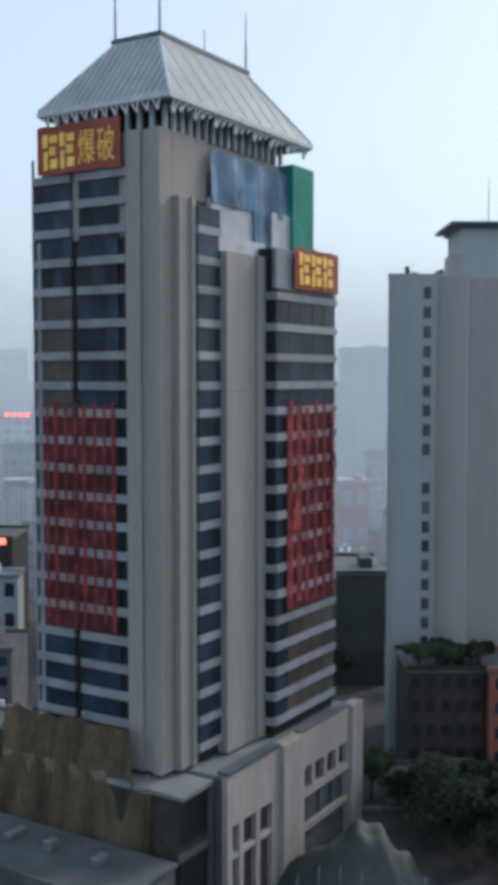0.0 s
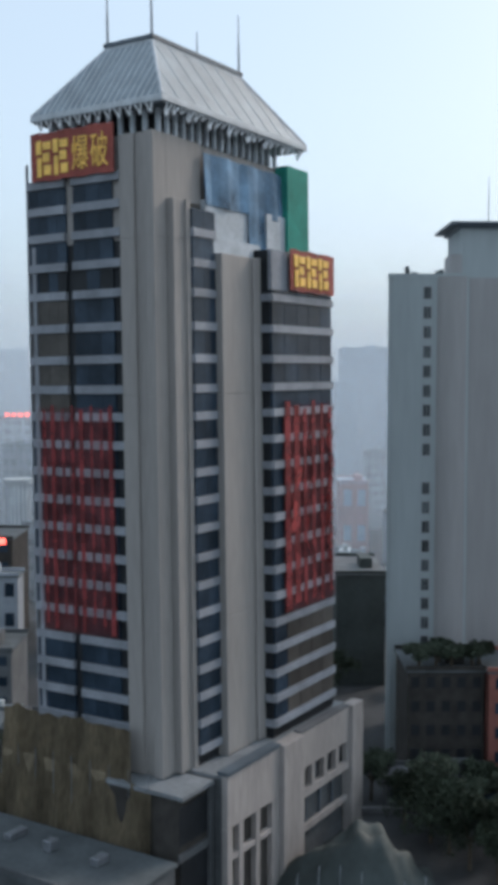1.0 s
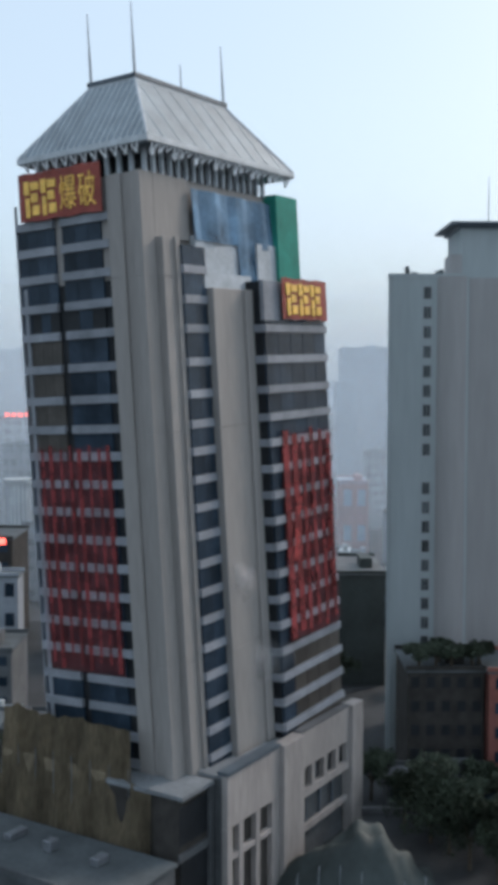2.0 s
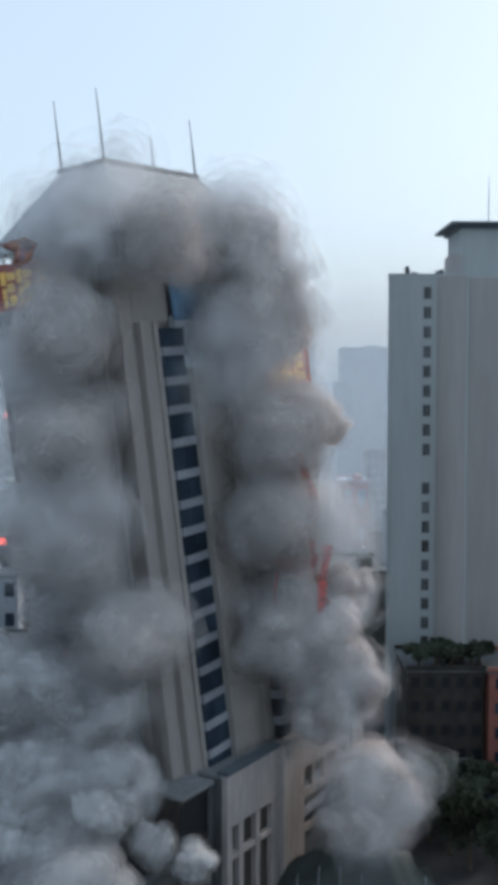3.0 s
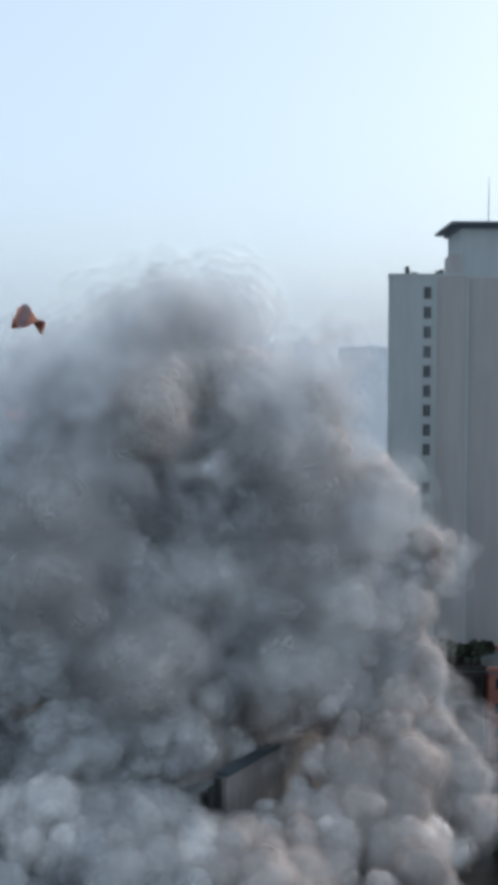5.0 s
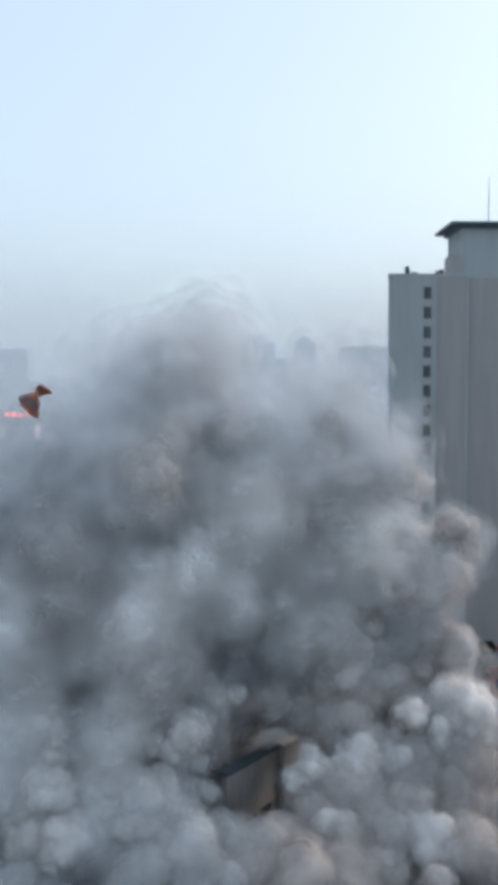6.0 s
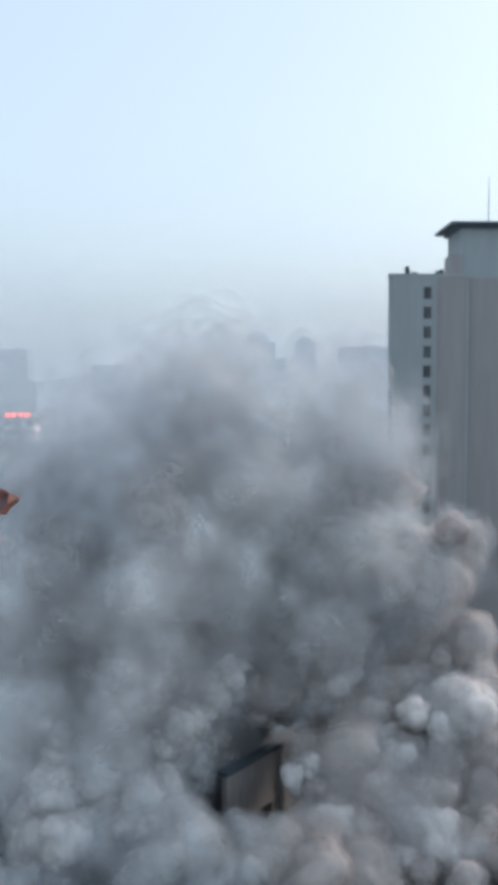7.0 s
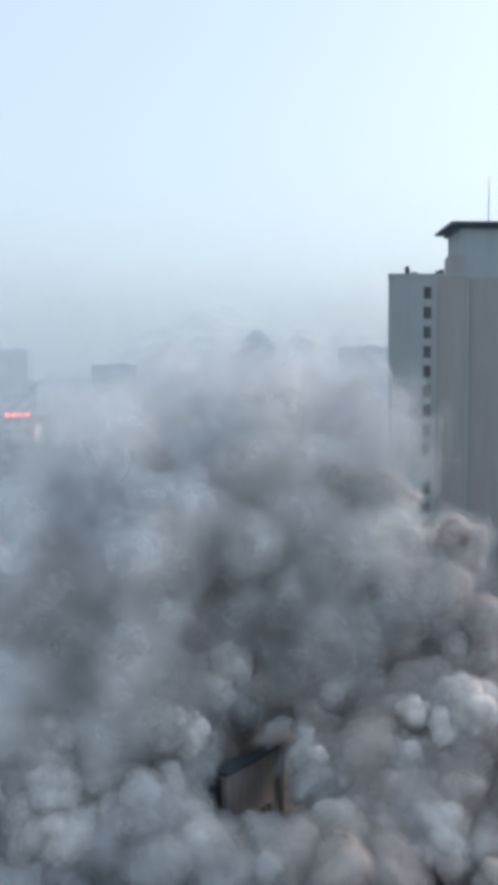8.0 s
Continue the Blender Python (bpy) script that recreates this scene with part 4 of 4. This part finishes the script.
    billow(left, cool, 131, 2.65, 12, ((-20.0, 79.3, 3.8), (-23.5, 75.2, 5.9), (-24.9, 59.6, 5.2), (-26.2, 49.0, 6.2), (-26.2, 31.1, 6.5)))
    billow(left, cool, 131, 2.65, 13, ((-20.7, 68.3, 3.8), (-22.8, 65.6, 6.2), (-22.8, 50.6, 5.9), (-24.2, 44.9, 6.5), (-23.5, 28.3, 6.2)))
    billow(left, cool, 130, 2.65, 13, ((-24.0, 56.0, 3.8), (-24.7, 54.7, 6.5), (-25.3, 49.2, 6.1), (-25.3, 38.9, 6.5), (-22.6, 23.8, 6.1)))
    billow(left, cool, 130, 2.00, 13, ((-21.9, 40.3, 5.1), (-18.5, 43.7, 5.5), (-17.2, 47.1, 5.5), (-17.2, 37.6, 5.5), (-16.5, 21.7, 5.5)))
    billow(left, cool, 129, 1.90, 13, ((-27.2, 31.0, 4.1), (-25.8, 36.5, 6.1), (-25.8, 36.5, 6.1), (-27.2, 31.7, 6.1), (-27.2, 20.7, 6.1)))
    billow(left, cool, 129, 2.00, 14, ((-20.4, 29.0, 5.4), (-17.0, 33.1, 5.8), (-15.7, 36.5, 5.8), (-14.3, 34.4, 5.4), (-13.6, 21.4, 5.1)))
    billow(left, cool, 128, 1.90, 13, ((-25.6, 20.6, 5.0), (-22.3, 24.6, 6.4), (-20.9, 25.9, 6.1), (-20.9, 27.3, 5.7), (-24.3, 15.6, 6.1)))
    billow(left, cool, 128, 2.00, 13, ((-16.2, 19.9, 4.7), (-14.9, 20.6, 5.0), (-11.5, 25.9, 4.7), (-8.1, 25.3, 4.2), (-9.5, 18.3, 4.2)))
    billow(left, cool, 134, 3.00, 12, ((-12.7, 35.2, 3.5), (-12.7, 38.7, 4.2), (-11.3, 40.1, 5.3), (-17.0, 44.3, 5.6), (-19.1, 24.8, 5.6)))
    billow(left, cool, 134, 2.65, 12, ((-14.9, 56.3, 3.5), (-16.3, 56.3, 4.6), (-17.7, 59.8, 4.9), (-21.9, 49.3, 5.6), (-19.8, 29.7, 5.6)))
    billow(veil, thin, 145, 2.10, 7, ((-3.1, 89.6, 4.6), (-2.4, 88.1, 6.1), (-5.4, 78.9, 6.1), (-7.7, 71.3, 8.4), (-8.5, 65.2, 10.7)))
    billow(veil, thin, 147, 2.00, 7, ((3.0, 86.0, 3.9), (7.6, 72.9, 4.6), (9.2, 69.0, 5.8), (12.3, 67.5, 6.6), (12.3, 66.7, 7.0)))
    billow(veil, thin, 131, 2.00, 7, ((-22.1, 87.6, 4.1), (-23.5, 82.1, 5.5), (-23.5, 72.4, 5.5), (-24.2, 60.0, 7.6), (-24.2, 53.2, 9.6)))
    billow(veil, thin, 140, 3.00, 7, ((-10.4, 81.5, 4.4), (-9.6, 83.0, 5.9), (-8.9, 77.1, 5.9), (-14.1, 66.8, 7.4), (-15.5, 56.5, 9.6)))
    billow(veil, thin, 142, 2.40, 7, ((-0.8, 74.2, 4.5), (-0.1, 71.2, 6.0), (1.4, 65.3, 6.7), (2.9, 59.3, 9.7), (2.2, 54.8, 11.2)))
    billow(veil, thin, 131, 2.10, 6, ((-27.6, 71.1, 4.1), (-28.3, 71.1, 5.5), (-28.3, 66.9, 5.5), (-28.3, 53.2, 7.6), (-28.3, 49.0, 9.6)))
    billow(veil, thin, 128, 2.00, 8, ((-22.3, 53.5, 4.7), (-22.3, 53.5, 5.4), (-22.9, 60.3, 6.1), (-19.6, 53.5, 8.1), (-18.9, 46.8, 10.1)))
    billow(veil, thin, 135, 2.00, 6, ((-18.5, 92.4, 4.3), (-18.5, 86.0, 5.0), (-17.1, 76.8, 5.7), (-10.0, 69.7, 7.8), (-2.9, 62.6, 9.2)))
    billow(veil, thin, 145, 2.30, 7, ((9.1, 51.5, 4.6), (12.1, 45.4, 5.3), (15.2, 46.9, 6.1), (15.2, 57.6, 8.4), (15.2, 60.6, 9.1)))
    billow(side, soft, 143, 1.95, 6, ((0.7, 80.3, 4.5), (2.2, 72.8, 4.9), (4.4, 62.2, 6.0), (5.9, 51.7, 6.8), (4.4, 44.2, 8.3)))
    billow(side, soft, 143, 1.95, 6, ((4.4, 62.2, 4.1), (4.4, 60.7, 4.9), (5.9, 55.5, 6.0), (8.9, 48.0, 6.8), (8.9, 42.7, 8.3)))
    billow(side, soft, 141, 1.95, 6, ((2.1, 50.5, 4.1), (3.6, 49.7, 4.8), (4.4, 44.5, 5.9), (7.3, 40.8, 6.7), (7.3, 38.6, 8.2)))
    billow(side, soft, 141, 2.00, 6, ((2.9, 35.7, 4.4), (4.4, 35.7, 4.8), (4.4, 33.4, 5.9), (7.3, 33.4, 6.7), (7.3, 31.2, 7.4)))
    billow(left, soft, 127, 2.00, 6, ((-22.1, 76.3, 3.7), (-23.4, 70.3, 4.7), (-23.4, 57.0, 6.0), (-23.4, 49.6, 6.0), (-23.4, 43.0, 7.3)))
    billow(left, soft, 127, 2.00, 6, ((-21.4, 63.0, 4.0), (-22.8, 59.0, 5.0), (-22.8, 47.6, 6.0), (-22.8, 41.6, 6.0), (-21.4, 37.6, 7.3)))
    billow(left, soft, 127, 2.00, 6, ((-22.1, 51.6, 3.7), (-22.1, 47.0, 5.0), (-21.4, 43.0, 6.0), (-20.1, 36.3, 6.0), (-18.8, 33.6, 6.7)))
    billow(left, soft, 126, 1.95, 6, ((-14.0, 39.2, 3.6), (-13.3, 37.2, 4.3), (-12.0, 35.2, 5.3), (-13.3, 33.9, 6.0), (-12.6, 31.3, 6.0)))
    billow(veil, thin, 127, 2.10, 6, ((-19.4, 87.0, 3.7), (-20.8, 81.7, 4.3), (-19.4, 71.0, 5.3), (-20.1, 56.3, 6.7), (-20.1, 51.0, 8.7)))
    billow(veil, soft, 128, 2.30, 5, ((-9.5, 87.8, 3.0), (-12.8, 81.8, 3.7), (-12.2, 68.3, 5.4), (-13.5, 56.2, 6.1), (-12.2, 48.1, 7.4)))
    billow(side, dark, 138, 2.90, 13, ((-13.9, 66.8, 3.6), (-13.9, 71.2, 4.4), (-13.9, 62.5, 6.2), (-17.5, 47.3, 6.2), (-13.9, 8.0, 6.5)))
    # paler dust rolling out last over the rubble, brightening put into its colour
    billow(left, late_bright, 121, 4.30, 10, ((-24.2, 18.8, 3.8), (-24.2, 18.8, 3.8), (-24.2, 20.0, 4.5), (-24.2, 21.3, 5.4), (-24.2, 21.3, 5.7)))
    billow(left, late_bright, 122, 4.50, 10, ((-14.8, 19.0, 3.8), (-14.8, 19.0, 3.8), (-14.8, 19.6, 3.8), (-13.5, 20.9, 4.5), (-13.5, 21.5, 4.8)))
    billow(left, late_bright, 120, 4.20, 10, ((-19.6, 14.1, 3.8), (-19.6, 14.1, 3.8), (-19.6, 16.0, 5.0), (-19.6, 16.7, 5.4), (-19.0, 16.7, 5.7)))
    billow(left, late_bright, 120, 4.40, 10, ((-8.3, 14.1, 3.8), (-8.3, 14.1, 3.8), (-8.3, 16.0, 4.4), (-8.9, 17.3, 5.0), (-8.3, 17.9, 5.4)))
    billow(left, late_bright, 124, 4.60, 10, ((-7.2, 21.4, 2.6), (-7.2, 21.4, 2.6), (-7.2, 24.7, 2.9), (-7.9, 26.6, 3.8), (-9.2, 28.6, 4.0)))
    billow(left, late_bright, 126, 4.80, 10, ((-23.2, 26.0, 3.3), (-23.2, 26.0, 3.3), (-23.2, 26.0, 4.0), (-22.6, 27.3, 5.0), (-21.9, 27.3, 5.6)))
    billow(roll, late_bright, 121, 4.20, 10, ((0.6, 12.4, 3.2), (0.6, 12.4, 3.2), (0.6, 13.7, 3.5), (1.2, 14.3, 4.1), (1.2, 14.6, 4.5)))
    billow(roll, late_bright, 128, 4.60, 10, ((8.0, 16.5, 2.7), (8.0, 16.5, 2.7), (8.0, 18.5, 3.4), (8.0, 21.2, 4.0), (8.0, 22.9, 4.0)))
    billow(roll, late_bright, 124, 4.20, 10, ((10.4, 13.0, 3.3), (10.4, 13.0, 3.9), (10.4, 14.3, 4.6), (11.0, 15.6, 5.2), (11.7, 16.2, 5.5)))
    billow(roll, late_bright, 130, 4.70, 10, ((17.0, 17.8, 3.4), (17.0, 17.8, 3.4), (17.0, 19.1, 4.1), (17.7, 21.9, 5.1), (17.7, 22.5, 5.8)))
    billow(roll, late_bright, 123, 4.40, 10, ((20.6, 12.8, 3.2), (20.6, 12.8, 3.2), (20.0, 14.0, 3.9), (20.6, 15.3, 4.8), (21.3, 16.0, 5.5)))
    billow(roll, late_bright, 132, 4.90, 10, ((24.9, 23.2, 3.5), (24.9, 23.2, 3.5), (24.9, 24.6, 4.2), (25.6, 26.7, 5.6), (26.3, 27.4, 6.2)))

    billow(roll, late_bright, 139, 4.20, 9, ((-1.5, 14.2, 2.9), (-1.5, 14.2, 2.9), (-1.5, 17.1, 3.3), (-0.8, 27.4, 5.5), (-0.8, 30.3, 6.2)))
    billow(roll, late_bright, 140, 4.40, 9, ((4.3, 13.8, 2.9), (4.3, 13.8, 2.9), (4.3, 16.8, 3.3), (4.3, 25.6, 5.2), (4.3, 27.8, 5.9)))
    billow(roll, late_bright, 138, 4.40, 8, ((-7.3, 14.6, 2.9), (-7.3, 14.6, 2.9), (-7.3, 17.5, 3.3), (-6.6, 27.7, 4.4), (-5.9, 29.1, 5.4)))
    # thin paler dust added to lighten the middle of the cloud
    billow(veil, pale, 139, 4.40, 7, ((11.6, 23.0, 4.4), (11.6, 23.0, 4.4), (11.6, 37.6, 5.1), (14.5, 44.9, 7.3), (14.5, 44.9, 8.8)))
    billow(veil, pale, 138, 4.40, 7, ((-3.0, 23.3, 4.4), (-3.0, 23.3, 4.4), (-4.4, 41.4, 5.1), (-1.5, 52.3, 7.3), (-0.8, 55.2, 8.7)))
    billow(veil, pale, 138, 4.60, 7, ((2.8, 23.3, 4.4), (2.8, 23.3, 4.4), (2.8, 34.2, 5.1), (4.3, 39.3, 6.5), (4.3, 40.7, 8.0)))
    # pale haze that rises over the rubble once the tower is down
    for x, z, r, depth in ((-25, 36, 9, 126), (-16, 44, 9, 128), (-5, 50, 9, 132), (-28, 26, 7, 124), (-20, 54, 8, 136), (2, 60, 7, 140), (-30, 44, 8, 126), (-18, 30, 8, 123)):
        billow(veil, pale, depth, 4.7, 6, ((x, 12, 4), (x, 14, 4), (x, z - 22, r * 0.7), (x, z - 4, r), (x + 1, z + 4, r * 1.2)))

    # rolls along the ground, stepping up towards the tower and spreading to the right
    for row in range(6):
        for col in range(16):
            s = (col + 0.5 + rng.uniform(-0.45, 0.45)) / 16
            z, depth = 12.0 + 2.9 * row + rng.uniform(-1.2, 1.2), 117.5 + row * 4.2 + rng.uniform(-2, 2)
            size = rng.choice((2.6, 3.2, 3.8, 4.4, 5.2)) * rng.uniform(0.9, 1.1)
            late = 0.5 < s
            birth = rng.uniform(2.9, 3.8) if late else rng.uniform(1.8, 2.2)

            def path(t, s=s, z=z, depth=depth):
                g = float(np.interp(t, TIMES, (0.88, 0.92, 0.98, 1.03, 1.08)))
                end = float(np.interp(t, TIMES, (4, 8, 17, 27, 34)))
                return (-36 + s * (end + 36), depth, z * g)
            add(roll, crisp if s > 0.55 + rng.uniform(-0.15, 0.15) else (cool if rng.random() < 0.5 else dark), size, birth, Vector((rng.uniform(8, 38), rng.uniform(4, 24), -8)), path)
    for k in range(9):
        spot = Vector((-17 + 1.3 * k, 122.5 + rng.uniform(-1, 1), 17.5 + rng.uniform(-2.5, 2.5) - 0.35 * k))
        add(roll, cool, rng.uniform(2.6, 3.4), rng.uniform(2.1, 2.9), Vector((8 + 2.5 * k, 10, -9)), lambda t, at=spot: at)
    # billows on the podium roof, behind the standing wall
    for k in range(15):
        spot = SITE @ Vector((3.5 + 1.15 * k, 0.4 + rng.uniform(0, 3.0), 20.8 + 1.9 * (k % 4) + rng.uniform(0, 1.0)))
        add(roll, late_bright if k % 2 else warm, rng.uniform(2.8, 4.0), rng.uniform(3.5, 4.2), Vector((8 + 1.6 * k, 10, -9)), lambda t, at=spot: at)
    return moves


dust_moves = build_dust()

# ---- signs on the tower ----
sign_left = build_sign("tower_sign", 13.6, 5.6, "red rooftop sign with four gold characters on the tower")
sign_right = build_sign("tower_sign", 13.0, 5.2, "red rooftop sign with gold characters on the lower wing")
sign_bars(sign_left, 2.5, 4.6, 2, 1.0)
for k, ch in enumerate("\u7206\u7834"):
    glyph(ch, 3.4, GOLD, sign_left, pose(6.9 + k * 3.1, -0.1, 0.7, 90, 0, 0) @ Matrix.Diagonal((0.85, 1.35, 1, 1)))
sign_bars(sign_right, 3.1, 4.5, 3, 0.9)


def build_torn_banner():
    t = thing("torn_banner", SITE, "torn piece of faded orange sign cloth", "banner")
    for nm, mat, x0, x1, lift in (("cloth", ORANGE_CLOTH, 0.0, 4.2, 0.0), ("torn_stroke", RED_SIGN, 0.2, 1.2, -0.08), ("torn_stroke", PINK_WALL, 2.3, 3.6, -0.08)):
        b = bmesh.new()
        n = 10
        g = {}
        for i in range(n + 1):
            for k in range(n + 1):
                x, z = x0 + (x1 - x0) * i / n, (0.0 if lift == 0 else 0.5) + (4.6 if lift == 0 else 3.6) * k / n
                g[i, k] = b.verts.new((0.8 * (x - 2.1), lift + 0.8 * math.sin(x * 1.3 + z * 0.9) - 0.5 * math.sin(z * 1.7) + 0.5 * noise.noise((x, z, 3)), (z - 2.3) * (0.62 + 0.25 * noise.noise((x * 0.9, 1, 5)))))
        for i in range(n):
            for k in range(n):
                b.faces.new((g[i, k], g[i + 1, k], g[i + 1, k + 1], g[i, k + 1])).smooth = True
        bmesh.ops.solidify(b, geom=list(b.faces), thickness=0.05)
        part(nm, b, mat, t)
    return t


torn_banner = build_torn_banner()


def build_loose_strip(length, width):
    t = thing("loose_banner_strip", SITE, "long red cloth strip torn loose from the tower", "banner", "loose red strips")
    b = bmesh.new()
    n, g = 24, []
    for i in range(n + 1):
        z = length * (i / n - 0.5)
        bend = 0.7 * math.sin(z * 0.35) + 0.35 * noise.noise((z * 0.4, length, 0))
        w = width * (0.75 + 0.4 * noise.noise((z * 0.3, 4, width)))
        g.append((b.verts.new((bend - w / 2, 0.25 * math.sin(z), z)), b.verts.new((bend + w / 2, 0.25 * math.sin(z + 0.8), z))))
    for i in range(n):
        b.faces.new((g[i][0], g[i][1], g[i + 1][1], g[i + 1][0])).smooth = True
    bmesh.ops.solidify(b, geom=list(b.faces), thickness=0.05)
    part("cloth", b, BRIGHT_RED, t)
    return t


loose_strips = [build_loose_strip(21.0, 1.5), build_loose_strip(19.0, 0.8), build_loose_strip(9.0, 1.6)]
SIGN_LEFT_AT = pose(LEFT - 0.75, 21.2, 95.6, 0, 0, -90)
SIGN_RIGHT_AT = pose(24.8, WING - 0.75, 81.9)


def motions():
    walk(tower, [(t, tower_pose(t)) for t in sorted({*STEPS, *(r[0] for r in FALL)})])
    for ob, rows in dust_moves:
        keep = ob.scale.copy()
        walk(ob, rows)
        ob.scale = keep
    walk(sign_left, [(t, tower_pose(t) @ SIGN_LEFT_AT) for t in STEPS])
    rows = [(t, tower_pose(t) @ SIGN_LEFT_AT @ pose(3.3, 3.4, 2.7)) for t in (0, 0.5, 1.0, 1.5, 2.0, 2.4, 2.8)]
    rows += [(3.1, pose(-26.0, 120, 83.5, 20, -20, -20)), (3.5, pose(-25.0, 118, 81.1, 40, -50, -10)), (4.0, pose(-24.8, 118, 80.2, 35, -90, -10)), (4.5, pose(-24.4, 118, 78.3, 50, -130, 0)),
             (5.2, pose(-23.8, 118, 73.8, 65, -175, 10)), (5.8, pose(-23.3, 118, 69.0, 75, -220, 10)), (6.2, pose(-23.6, 118, 64.2, 50, -250, 0)), (6.5, pose(-24.8, 118, 61.0, 25, -285, -15)),
             (7.0, pose(-27.4, 118, 56.0, 40, -320, -20)), (8.0, pose(-36, 118, 46, 60, -380, -10))]
    walk(torn_banner, rows)
    # strips that fly off the wing and sink into the dust
    for strip, at, flight in ((loose_strips[0], 36.0, ((2.8, 7.8, 52.0, -10), (3.0, 8.4, 49.0, -11), (3.5, 7.0, 36.0, -16), (4.2, 6.0, 12.0, -22), (8.0, 6.0, 6.0, -30))),
                              (loose_strips[1], 30.0, ((2.8, 3.6, 46.0, -2), (3.0, 3.8, 43.5, -2), (3.5, 4.6, 32.0, -4), (4.2, 5.0, 10.0, -10), (8.0, 5.0, 6.0, -20))),
                              (loose_strips[2], 26.0, ((2.8, 9.6, 45.0, -5), (3.0, 9.8, 42.5, -4), (3.5, 8.8, 32.0, 8), (4.2, 8.0, 8.0, 20), (8.0, 8.0, 6.0, 30)))):
        rows = [(t, tower_pose(t) @ pose(at, WING - 0.6, 52)) for t in (0, 0.5, 1.0, 1.5, 2.0)]
        rows += [(t, pose(x, 139.8 + 4.0 * max(0, t - 3.0), z, 0, lean, 30)) for t, x, z, lean in flight]
        walk(strip, rows)
    walk(sign_right, [(t, tower_pose(t) @ SIGN_RIGHT_AT) for t in STEPS])


motions()
